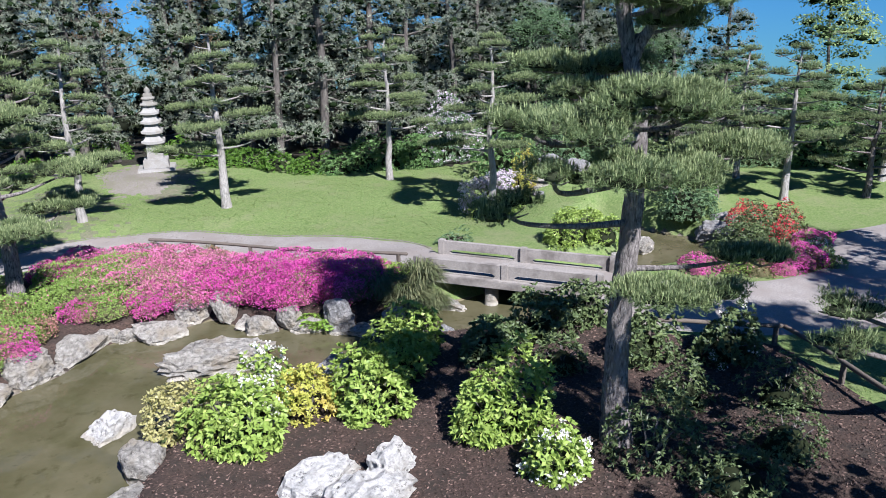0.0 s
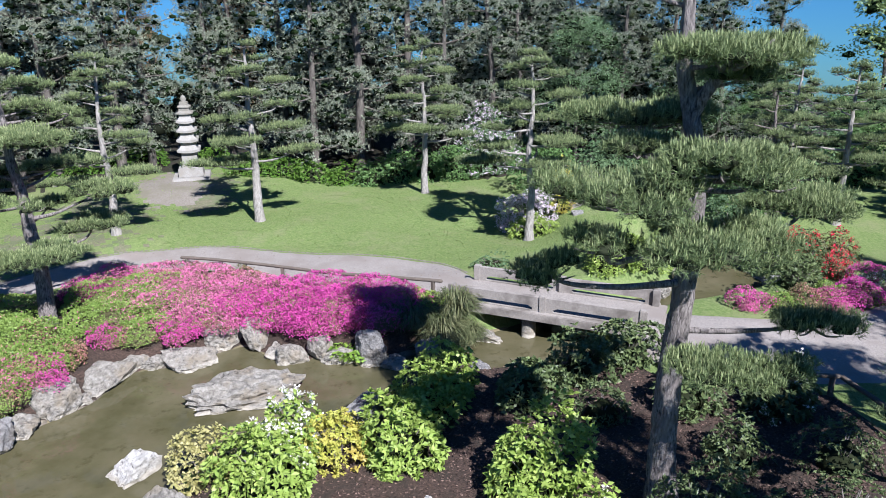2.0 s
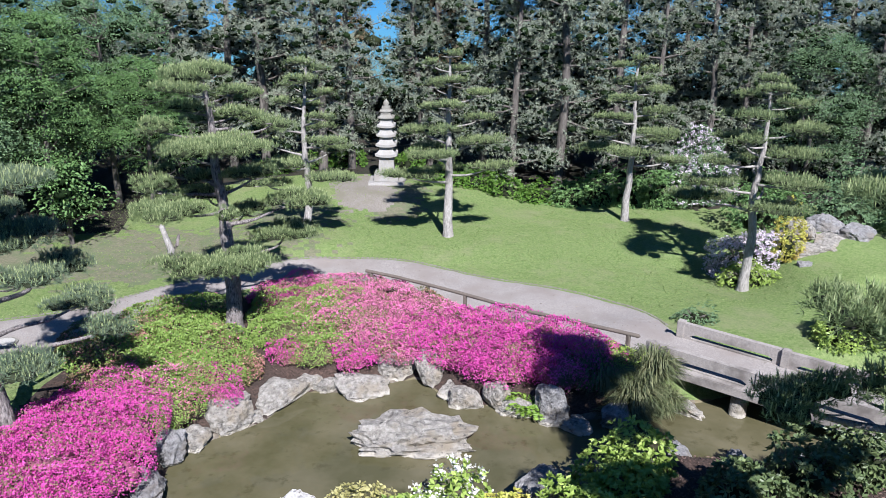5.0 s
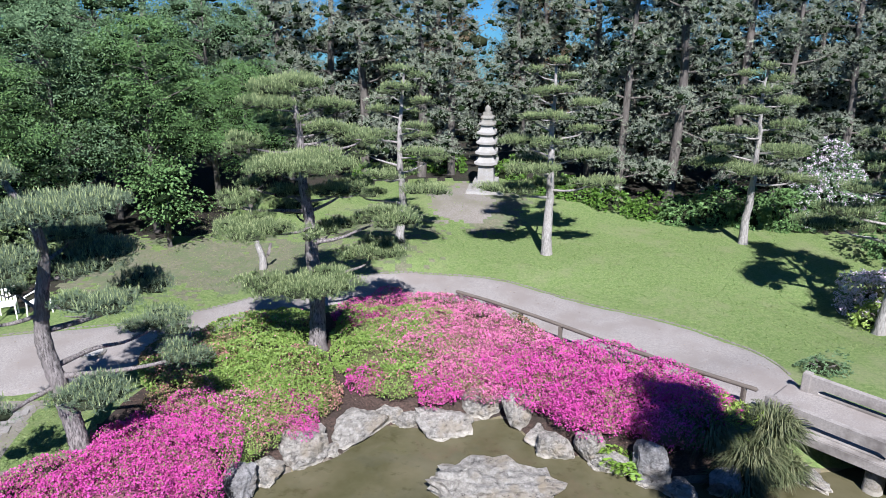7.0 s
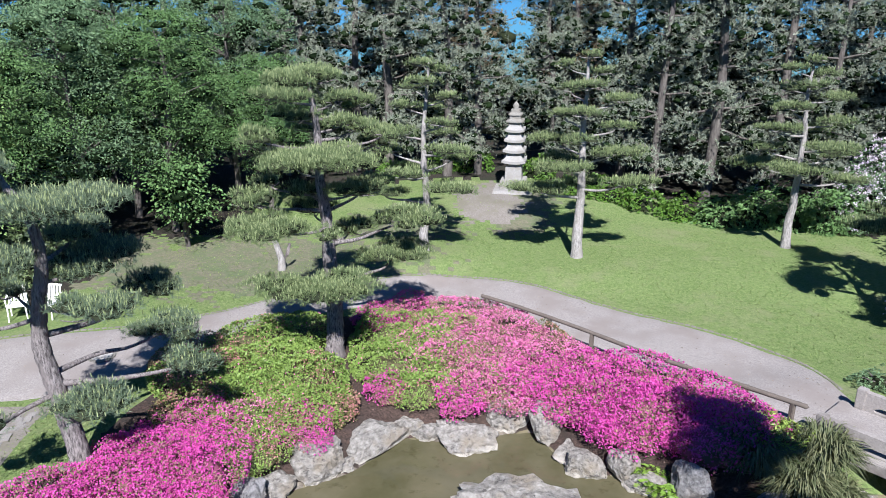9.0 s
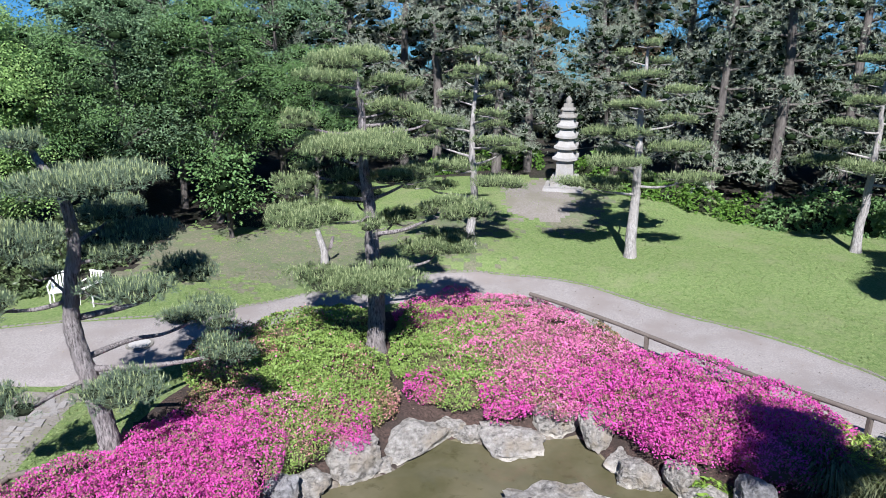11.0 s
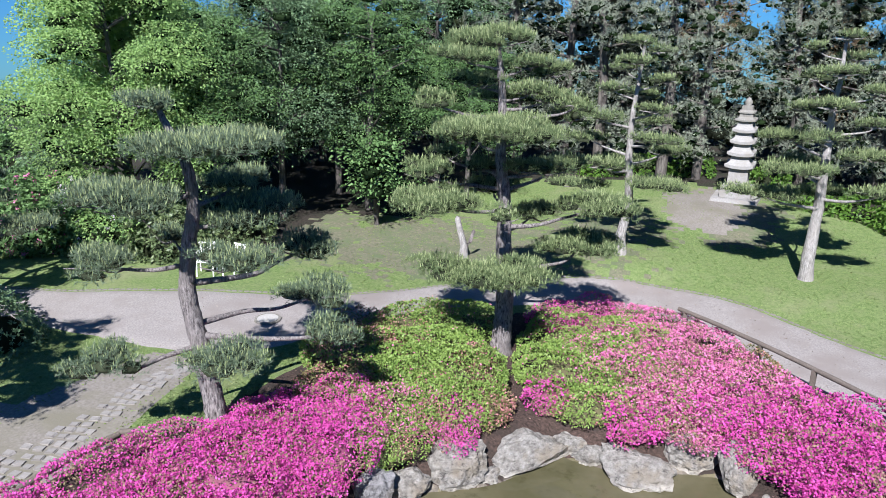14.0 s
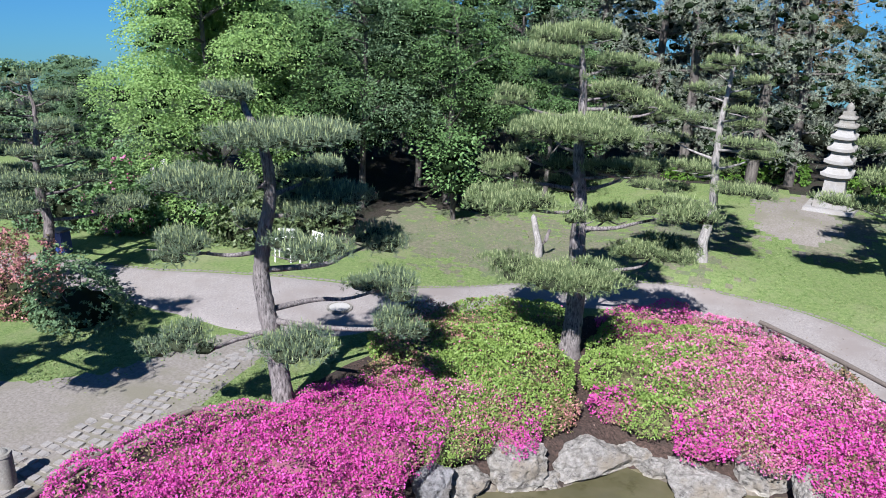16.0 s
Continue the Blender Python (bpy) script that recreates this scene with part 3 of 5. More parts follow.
build_rail([(12.65, 1.6), (12.3, .4), (11.7, -1.2), (11.2, -2.6)], "low dark wooden rail beside the lawn", (.5, .98), .5)
build_rail([(-7.3, 9.15), (-8.0, 8.8), (-8.75, 8.45)], "low wooden edging rail by the pine", (.1, .95), .07)
build_rail([(-8.75, 8.4), (-9.1, 7.4), (-9.25, 6.2), (-9.3, 4.8)], "dark wooden edging rail along the azaleas", (.1, .5, .95), .06)


# ---------------------------------------------------------------- rocks
def rock_mesh(seed, sx, sy, sz, material, cuts=9, detail=4, rough=.12, flat=True):
    rng = np.random.default_rng(seed)
    bm = bmesh.new()
    bmesh.ops.create_icosphere(bm, subdivisions=detail, radius=1)
    v = np.array([x.co for x in bm.verts])
    # blocky start, then broken faces
    v = v / (np.sum(np.abs(v) ** 3.2, 1) ** (1 / 3.2))[:, None]
    off = rng.uniform(-40, 40, 3)
    for i, p in enumerate(v):
        v[i] = p * (1 + .22 * noise.noise(Vector(p * 1.1 + off)))
    for _ in range(cuts + 6):
        n = unit(rng.normal(size=3) * np.array([1, 1, .75]))
        d = rng.uniform(.60, .95)
        h = v @ n - d
        v = v - np.where(h > 0, h * .97, 0)[:, None] * n
    out = np.empty_like(v)
    for i, p in enumerate(v):
        q = Vector(p * 2.2 + off)
        ridge = 1 - 2 * abs(noise.noise(q * 1.3))
        k = noise.fractal(q * 2, .8, 2.2, 5) * rough * .55 - max(0, ridge - .55) * rough * 1.1
        out[i] = p * (1 + k)
    out *= np.array([sx, sy, sz])
    for x, p in zip(bm.verts, out):
        x.co = p
    me = bpy.data.meshes.new("rock")
    bm.to_mesh(me)
    bm.free()
    me.materials.append(MAT[material])
    if not flat:
        me.shade_smooth()
    return me


def rock(x, y, z, sx, sy, sz, seed, material="rock", label="", rz=0, rx=0, rough=.19, cuts=9, name="rock", group="pond edge rocks"):
    ob = new(name, rock_mesh(seed, sx, sy, sz, material, cuts, 4, rough))
    ob.matrix_basis = pose(x, y, z, rx, 0, rz)
    return tagged(ob, label or "pale weathered limestone rock at the pond edge", "rock", group)


rock(.93, 8.72, -.40, 1.40, .80, .46, 321, "rock", "low creviced limestone islet standing in the pond", -14, 0, .40, 3, group="")
rock(-1.62, 6.75, -.42, .60, .42, .42, 12, "rock_white", "single pale rock lying in the shallow water", 20, group="")
rock(1.95, 11.35, -.12, .36, .36, .60, 13, "rock", "upright blocky limestone at the pond edge", 14)
rock(2.6, 10.15, -.22, .46, .34, .36, 14, "rock", "rounded limestone at the pond edge", -20)
rock(3.3, 9.95, -.15, .38, .34, .42, 15, "rock", "", 30)
rock(4.4, 9.05, -.08, .55, .36, .66, 16, "rock_grey", "large grey slab rock leaning at the bank", -38, 8)
rock(4.9, 8.6, -.36, .5, .4, .16, 216, "rock", "low flat rock at the water line", -38)
rock(1.18, 11.95, -.2, .68, .44, .50, 17, "rock", "tan weathered limestone below the azaleas", 15)
rock(.10, 11.28, -.30, .86, .55, .38, 18, "rock", "", -10)
rock(-.55, 11.55, -.36, .5, .34, .24, 218, "rock", "", 20)
rock(2.45, 10.75, -.36, .5, .4, .26, 219, "rock", "", 60)
rock(3.75, 9.5, -.36, .55, .36, .28, 220, "rock", "", -40)
rock(-2.45, 10.55, -.38, .42, .34, .24, 221, "rock", "", 50)
rock(-3.75, 9.6, -.34, .46, .40, .34, 222, "rock", "", 30)
rock(-1.05, 11.75, -.34, .55, .34, .28, 19, "rock", "", 30)
rock(-1.85, 11.12, -.28, .98, .48, .40, 20, "rock", "long low limestone at the bank", 40)
rock(-3.1, 10.22, -.22, .80, .50, .54, 21, "rock", "large blocky grey-white limestone at the bank", 14, -8)
rock(-4.15, 9.1, -.25, .40, .42, .50, 22, "rock_grey", "", 50)
rock(-4.4, 7.8, -.25, .45, .60, .42, 23, "rock_grey", "", 10)
rock(-4.8, 6.2, -.2, .50, .62, .45, 24, "rock_grey", "", 30)
rock(-5.4, 4.4, -.2, .6, .7, .5, 25, "rock_grey", "", -10)
rock(3.1, 6.15, -.15, .62, .46, .46, 26, "rock_grey", "smooth grey boulder between the water and the shrubs", 25)
rock(3.9, 5.9, -.2, .4, .3, .3, 27, "rock_grey", "", 0)
rock(1.0, 6.1, -.25, .42, .3, .3, 127, "rock", "", 0)
rock(-1.25, 4.75, -.2, .42, .55, .62, 28, "rock", "leaning pointed rock at the near bank", 20, 18)
rock(-1.6, 3.7, -.25, .6, .5, .35, 29, "rock", "", 60)
rock(1.5, 2.35, -.08, .85, .66, .60, 30, "rock_white", "big white limestone boulder in the mulch bed", 20, group="", rough=.25)
rock(2.55, 2.0, -.05, .5, .5, .56, 31, "rock_white", "white limestone boulder in the mulch bed", -30, group="", rough=.25)
rock(2.0, 1.4, .05, .9, .6, .5, 131, "rock_white", "low white limestone boulder in the mulch bed", 10, group="", rough=.25)
rock(5.9, 8.6, -.3, .5, .4, .38, 32, "rock_grey", "dark grey rock below the sedges", 10)
rock(6.5, 6.9, -.3, .5, .4, .3, 33, "rock_grey", "", 40)
rock(7.6, 6.4, -.3, .4, .3, .3, 34, "rock_grey", "", 10)
rock(9.3, 6.3, -.3, .6, .35, .2, 35, "rock", "flat sandy rock under the bridge", 10)
rock(7.6, 9.0, -.35, .7, .4, .22, 36, "rock", "flat sandy rock at the stream margin", -50)
# stones round the cascade and the stream
for i, (x, y, z, sx, sz, m) in enumerate(((15.9, 15.5, .1, .5, .5, "rock_grey"), (16.6, 15.6, .22, .95, .36, "rock"), (17.5, 15.3, .25, .85, .42, "rock"), (18.4, 15.5, .4, .75, .45, "rock_white"), (16.5, 16.6, .55, 1.0, .34, "rock"),
                                          (17.5, 16.4, .75, 1.0, .40, "rock"), (18.6, 16.6, .9, .85, .5, "rock_grey"), (17.0, 17.5, 1.0, .95, .36, "rock"), (18.1, 17.6, 1.1, .8, .48, "rock_grey"), (16.0, 17.3, .7, .5, .55, "rock_grey"), (17.3, 14.3, -.05, .7, .32, "rock"),
                                          (18.7, 14.2, .0, .8, .36, "rock_grey"), (19.2, 12.2, .0, .6, .5, "rock_grey"), (18.9, 9.0, -.1, 1.0, .55, "rock_grey"), (19.9, 9.6, 0, .7, .5, "rock_grey"), (15.9, 9.6, -.2, .5, .3, "rock"), (14.2, 8.9, -.25, .45, .3, "rock"), (17.8, 7.6, -.2, .6, .35, "rock_grey"))):
    rock(x, y, z, sx, sx * .72, sz, 60 + i, m, "weathered rock beside the cascade and stream", 37 * i, group="cascade rocks", rough=.16)


# ---------------------------------------------------------------- stone pagoda
def frustum_bm(w0, w1, z0, z1, m=None):
    bm = bmesh.new()
    a = [bm.verts.new((sx * w0 / 2, sy * w0 / 2, z0)) for sx, sy in ((-1, -1), (1, -1), (1, 1), (-1, 1))]
    b = [bm.verts.new((sx * w1 / 2, sy * w1 / 2, z1)) for sx, sy in ((-1, -1), (1, -1), (1, 1), (-1, 1))]
    bm.faces.new(a[::-1])
    bm.faces.new(b)
    for i in range(4):
        bm.faces.new((a[i], a[(i + 1) % 4], b[(i + 1) % 4], b[i]))
    bmesh.ops.bevel(bm, geom=bm.edges[:], offset=.012, segments=2, affect="EDGES")
    return bm


def roof_bm(w, z, h):
    """A stone roof with upturned eaves and a concave slope."""
    bm = bmesh.new()
    n = 9
    rings = []
    for k, (s, zz) in enumerate(((.90, 0), (1.0, .03), (1.0, .34), (.86, .50), (.70, .76), (.62, 1.0))):
        ring = []
        for side in range(4):
            for i in range(n - 1):
                u = -1 + 2 * i / (n - 1)
                lift = .20 * abs(u) ** 2.5 * (1 if s > .9 else .3 if s > .7 else 0)
                x, y = u * s * w / 2, -s * w / 2
                for _ in range(side):
                    x, y = -y, x
                ring.append(bm.verts.new((x, y, z + (zz + lift) * h)))
        rings.append(ring)
    for a, b in zip(rings, rings[1:]):
        for i in range(len(a)):
            bm.faces.new((a[i], a[(i + 1) % len(a)], b[(i + 1) % len(b)], b[i]))
    bm.faces.new(rings[0][::-1])
    bm.faces.new(rings[-1])
    return bm


def build_pagoda():
    p = empty_thing("stone_pagoda", 3.15, 28.95, gz(3.15, 28.95), "tall pale granite garden pagoda with stacked roofs on the mound", "pagoda", rz=-12)
    part("base_slab", frustum_bm(1.75, 1.65, -.12, .12), "granite", p, "low stepped granite base slab")
    part("plinth", frustum_bm(1.14, 1.10, .12, .52), "granite", p)
    part("shaft", frustum_bm(.74, .68, .50, 1.26), "granite", p)
    z = 1.24
    for k, (w, step) in enumerate(((1.02, .47), (.95, .46), (.88, .43), (.82, .42), (.74, .29), (.58, .25))):
        h = step - .10
        dark = k >= 4
        part("roof", roof_bm(w, z, h), "granite_dark" if dark else "granite", p, "weathered upper roof stone" if dark else "")
        part("storey", frustum_bm(w * .66, w * .64, z + h - .02, z + step + .02), "granite_dark" if dark else "granite", p)
        z += step
    v, f = tube([(0, 0, z - .02), (0, 0, z + .06), (0, 0, z + .14), (0, 0, z + .24), (0, 0, z + .32)], [.15, .11, .15, .10, .03], 12)
    part_np("finial", v, f, "granite_dark", p, "mossy stone finial", True)


build_pagoda()


# ---------------------------------------------------------------- cloud-pruned pines
def lump(rng, rx, ry, rz, level=2):
    """A low uneven cushion inside a foliage cloud; its dark colour stands for shade."""
    bm = bmesh.new()
    bmesh.ops.create_icosphere(bm, subdivisions=level, radius=1)
    off = Vector(rng.uniform(-30, 30, 3))
    for v in bm.verts:
        q = 1 + .30 * noise.noise(v.co * 2.4 + off) + .16 * noise.noise(v.co * 5.5 + off)
        v.co = Vector((v.co.x * rx * q, v.co.y * ry * q, v.co.z * rz * (q if v.co.z > 0 else .55 * q)))
    bm.verts.index_update()
    v = np.array([p.co for p in bm.verts])
    f = np.array([[p.index for p in q.verts] for q in bm.faces])
    bm.free()
    return v, f


def pad_parts(rng, rx, ry, rz, dens, size, per, candle, thin=.085):
    """Upright bottle-brush shoots over the lobes of one flat cloud of foliage, and the shade-dark cores under them."""
    k = 3 if rx < .5 else 5 if rx < .85 else 7
    a = np.arange(k) * 2 * np.pi / k + rng.uniform(0, 6) + rng.normal(0, .25, k)
    d = rng.uniform(.45, .66, k)
    d[0] = .08
    lobes = [(rx * d[i] * math.cos(a[i]), ry * d[i] * math.sin(a[i]), rz * (rng.uniform(-.42, .34) - .25 * (d[i] - .4)), rx * rng.uniform(.36, .56), ry * rng.uniform(.36, .56)) for i in range(k)]
    P, W, U, cores = [], [], [], []
    for lx, ly, lz, sx, sy in lobes:
        n = int(dens * sx * sy * 2.9) + 8
        th = rng.uniform(0, 2 * np.pi, n)
        r = rng.uniform(0, 1, n) ** .46
        edge = 1 + .15 * np.sin(3 * th + lx * 9) + .10 * np.sin(8 * th + ly * 7)
        x, y = sx * r * np.cos(th) * edge, sy * r * np.sin(th) * edge
        top = rz * (np.sqrt(np.clip(1 - r**2, 0, 1)) * .62 - .12) + rng.normal(0, .025, n)
        under = rng.uniform(size=n) < .13
        z = np.where(under, -rz * .3 * (1 - r**2) + rng.normal(0, .03, n), top)
        P.append(np.stack([x + lx, y + ly, z + lz], 1))
        w = np.stack([.45 * x / sx + .4 * (x + lx) / rx, .45 * y / sy + .4 * (y + ly) / ry, np.where(under, -.1, .95) + .2 * (1 - r)], 1)
        W.append(unit(unit(w) + rng.normal(0, .16, (n, 3))))
        U.append(under)
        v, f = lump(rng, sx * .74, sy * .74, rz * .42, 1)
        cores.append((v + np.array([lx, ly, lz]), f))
    pos, w, under = np.concatenate(P), np.concatenate(W), np.concatenate(U)
    # each shoot: two rings of needles up its stem
    h = per // 2
    nd = join([needles(rng, pos, w, per - h, size, size * thin, .85), needles(rng, pos + w * size * .5, w, h, size * .85, size * thin, .66)])
    keep = (~under) & (rng.uniform(size=len(pos)) < candle)
    cp = pos[keep] + w[keep] * size * .7
    cw = np.stack([.15 * cp[:, 0] / rx, .15 * cp[:, 1] / ry, np.ones(len(cp))], 1) + rng.normal(0, .12, (len(cp), 3))
    cd = needles(rng, cp, cw, 2, size * .95, size * .16, .10)
    return nd, cd, join(cores)


def pine(x, y, height, trunk, pads, r0, seed, label, bark="bark", needle="needle", dens=120, size=.17, per=13, candle=.35, group="cloud-pruned pines", thin=.10, rise=.14, sides=14, knob=.07):
    """trunk: offsets and heights from the base; pads: offset x, offset y, height, half width, half thickness."""
    rng = np.random.default_rng(seed)
    g = gz(x, y)
    tree = empty_thing("pine_tree", x, y, g, label, "pine tree", group)
    steps = 26 if sides < 20 else 90
    line = smooth_line([(0, 0, -.25)] + trunk, steps)
    line[1:, :2] += rng.normal(0, .012 * r0 / .2 * (26 / steps), (steps - 1, 2))
    t = np.linspace(0, 1, steps)
    rad = r0 * (1 - .82 * t**1.1) * (1 + .55 * np.exp(-t * 22))
    v, f = tube(line, rad, sides, knob, seed)
    part_np("trunk", v, f, bark, tree, "", True)
    hz = line[:, 2]
    for k, (px, py, pz, rx, rz) in enumerate(pads):
        pz = pz - g
        # limb from the trunk to the cloud
        start = max(.5, pz - rise * math.hypot(px, py) - .16)
        i = int(np.argmin(np.abs(hz - start)))
        s = line[i]
        e = np.array([px, py, pz - rz * .25])
        d = np.linalg.norm(e - s)
        if d > .25:
            m1 = s + (e - s) * .4 + np.array([rng.normal(0, .06 * d), rng.normal(0, .06 * d), -.05 * d])
            m2 = s + (e - s) * .75 + np.array([rng.normal(0, .05 * d), rng.normal(0, .05 * d), -.06 * d])
            rl = min(rad[i] * .5, .024 + .017 * d)
            limb = smooth_line([s, m1, m2, e], 12)
            lv = [tube(limb, np.linspace(rl, rl * .35, 12), 8, .08, seed + k)]
        else:
            lv = []
        ry = rx * rng.uniform(.72, .95)
        for b in range(5):
            a = 2 * np.pi * (b + rng.uniform(-.3, .3)) / 5
            q = e + np.array([rx * .75 * np.cos(a), ry * .75 * np.sin(a), rz * .1])
            mid = (e + q) / 2 + np.array([0, 0, -rz * .25 + rng.normal(0, .03)])
            lv.append(tube(smooth_line([e - np.array([0, 0, .04]), mid, q], 5), np.linspace(.026, .008, 5), 4, .1, seed + b))
        v, f = join(lv)
        part_np("limb", v, f, bark, tree, "", True)
        nd, cd, core = pad_parts(rng, rx * 1.06, ry * 1.06, rz * .88, dens, size, per, candle, thin)
        c = np.array([px, py, pz])
        ob = part_np("foliage_cloud", nd[0] + c, nd[1], needle, tree)
        part_np("dark_core", core[0], core[1], "inner_pine", ob, "near-black core for the shade inside the cloud").location = c
        if len(cd[0]):
            part_np("young_growth", cd[0], cd[1], "candle", ob, "pale upright candles").location = c
    return tree


NEAR = [(-.62, -1.0, 7.92, .95, .22), (-.05, -.75, 7.62, .62, .22), (-1.40, -1.75, 6.66, .84, .30), (-.62, -1.75, 6.42, .55, .24), (-2.15, -1.25, 6.26, .78, .30), (-2.70, -.62, 6.32, .50, .24),
        (-1.85, -1.85, 5.80, .74, .27), (-1.20, -1.95, 5.68, .62, .25), (-2.50, -1.05, 5.68, .52, .25), (-.70, .65, 6.90, .98, .30), (-1.20, -.15, 6.62, .50, .24), (-2.28, .40, 4.86, .58, .30),
        (-.92, -1.65, 3.86, .72, .15), (-.30, -1.95, 3.86, .55, .14), (1.9, -.5, 5.5, .95, .28), (-.28, -1.30, 5.60, .58, .24), (1.15, -1.45, 4.0, .66, .14), (.1, .8, 6.3, .6, .24),
        (-1.2, .1, 8.75, .6, .24), (-.15, .5, 8.9, .75, .26), (-1.0, -.2, 9.55, .9, .28), (-.25, -.3, 9.35, .8, .26), (-1.1, .4, 10.2, .8, .28), (-.55, 0, 10.5, .8, .28)]
pine(6.4, .4, 9, [(-.10, .04, 1.2), (-.07, .06, 2.5), (-.03, .02, 3.5), (-.07, -.10, 4.6), (-.24, -.26, 5.8), (-.54, -.34, 6.8), (-.73, -.33, 7.5), (-.78, -.38, 8.3), (-.7, -.2, 9.4), (-.65, -.1, 10.3)], NEAR, .225, 41,
     "large cloud-pruned pine with dark fissured trunk in the shaded bed", "bark_near", dens=470, size=.092, per=16, candle=.65, thin=.09, rise=.12, sides=22, knob=.10)
# the trunk forks: a second stem carries the cloud on the sunny side
near_pine = bpy.data.objects["pine_tree"]
stem_line = smooth_line([(-.54, -.34, 6.75), (-.50, -.50, 7.05), (-.46, -.75, 7.40), (-.50, -.95, 7.75)], 22)
v, f = tube(stem_line, np.linspace(.105, .06, 22), 12, .09, 44)
part_np("second_stem", v, f, "bark_near", near_pine, "upright fork of the trunk", True)
for k, (ex, ey, ez) in enumerate(((-.05, -.95, 7.70), (-1.15, -1.15, 7.80), (-.55, -1.55, 7.80), (.15, -.70, 7.55), (-.70, -.60, 7.85))):
    v, f = tube(smooth_line([stem_line[14], ((ex - .5) / 2, (ey - .85) / 2, 7.52), (ex, ey, ez)], 8), np.linspace(.055, .02, 8), 7, .1, 70 + k)
    part_np("limb", v, f, "bark_near", near_pine, "", True)
P1 = [(-.6, -.03, 6.34, .52, .17), (.42, -.15, 5.72, 1.22, .25), (-.6, -1.01, 5.0, .85, .26), (-.12, 1.25, 4.85, .73, .21), (.42, .93, 4.42, .91, .23), (-1.14, .83, 3.82, .42, .21), (-1.33, -.87, 3.84, .76, .26),
      (.9, -.49, 4.0, .72, .23), (.88, 2.09, 3.45, .72, .33), (1.28, 1.5, 2.74, .77, .27), (2.02, .62, 2.5, .52, .18), (-1.11, -1.32, 2.34, .64, .31), (.59, -.51, 2.19, .75, .23)]
pine(-7.16, 9.1, 6.5, [(-.05, 0, .5), (-.2, 0, 1.6), (-.35, 0, 2.6), (-.25, 0, 3.4), (-.1, .05, 4.2), (-.15, 0, 5.0), (-.42, 0, 5.5), (-.58, 0, 5.85)], P1, .20, 42,
     "cloud-pruned blue-green pine beside the cobbled track", "bark_near", "needle_blue", dens=295, size=.100, per=12, candle=.55, rise=.01, sides=20, knob=.09)
P2 = [(-.3, -.12, 7.19, .92, .28), (-.74, -.85, 6.9, .68, .2), (.67, .82, 6.49, .53, .18), (-1.45, -.81, 5.96, .5, .24), (-.09, -1.01, 5.49, 1.29, .27), (1.15, .8, 5.57, .5, .3), (-1.7, -.38, 4.39, .64, .3),
      (-1.12, -1.11, 3.95, 1.01, .31), (.22, -1.1, 3.76, .41, .23), (1.88, .67, 3.63, .84, .34), (-.2, -1.06, 2.45, 1.44, .36), (1.55, 1.18, 2.54, .99, .32), (.9, .3, 6.0, .6, .22), (.75, -.3, 4.6, .75, .25), (-.9, .2, 5.15, .7, .25), (.9, 1.2, 4.4, .7, .25), (.35, .3, 6.65, .6, .2), (-.2, .9, 5.9, .8, .25), (-1.47, .37, 4.71, .44, .28), (-.5, 1.09, 3.8, .65, .26), (.30, .25, 5.15, .62, .24), (-.45, .35, 4.45, .60, .24), (.45, .10, 6.15, .52, .22), (.50, .70, 3.35, .60, .24), (-.55, -.35, 6.35, .52, .22), (1.45, -.15, 5.95, .45, .22)]
pine(-3.1, 14.4, 7.4, [(.05, 0, .6), (.08, 0, 1.8), (.0, 0, 2.8), (.0, 0, 3.6), (-.12, 0, 4.6), (-.12, 0, 5.6), (-.2, 0, 6.5), (-.3, 0, 7.1)], P2, .23, 43,
     "tall cloud-pruned pine rising from the azaleas", "bark_near", "needle", dens=285, size=.100, per=12, candle=.55, sides=20, knob=.09)


def tiers(seed, height, width, low, n=17):
    """Foliage clouds set round a trunk, wide below and narrow above."""
    rng = np.random.default_rng(seed)
    out = []
    a = rng.uniform(0, 6)
    for k in range(n):
        t = k / (n - 1)
        z = low + (height - low) * t
        r = width * (1 - .62 * t) * rng.uniform(.75, 1.1)
        a += 2.25 + rng.uniform(-.35, .35)
        if k == n - 1:
            r = .05
        out.append((r * math.cos(a), r * math.sin(a), z, max(.40, width * .54 * (1 - .5 * t)) * rng.uniform(.85, 1.2), .17))
    return out


PRUNED = {59: [(-3.1, 1.8, 2.85, .65, .2), (-3.6, 1.5, 2.5, .7, .2)]}


def straight(seed, height, bend=.15):
    rng = np.random.default_rng(seed)
    return [(rng.normal(0, bend * .4), rng.normal(0, bend * .4), height * t) for t in (.1, .28, .46, .64, .82, 1)]


for (x, y, h, w, low, r0, seed, bk, lb) in (
        (4.55, 21.4, 6.8, 1.75, 2.3, .20, 51, "bark_pale", "cloud-pruned pine on the lawn beside the stone pagoda"),
        (12.3, 22.2, 6.6, 1.7, 2.6, .17, 52, "bark_pale", "slender cloud-pruned pine at the back of the lawn"),
        (13.3, 15.2, 6.9, 1.85, 3.0, .18, 53, "bark_pale", "cloud-pruned pine above the pale flowering shrubs"),
        (-.75, 21.5, 6.4, 1.6, 2.2, .17, 54, "bark_pale", "cloud-pruned pine on the sloping lawn"),
        (-17.1, 12.6, 5.4, 1.7, 2.0, .18, 55, "bark_dark", "dark cloud-pruned pine beside the clipped bushes"),
        (25.2, 13.4, 5.6, 1.6, 2.0, .15, 56, "bark_pale", "cloud-pruned pine on the far lawn"),
        (24.3, 10.3, 6.0, 1.7, 2.4, .17, 57, "bark_pale", "cloud-pruned pine behind the red azaleas"),
        (-12.9, 5.2, 6.8, 1.6, 3.7, .2, 60, "bark_dark", "cloud-pruned pine beside the cobbled track's near end"),
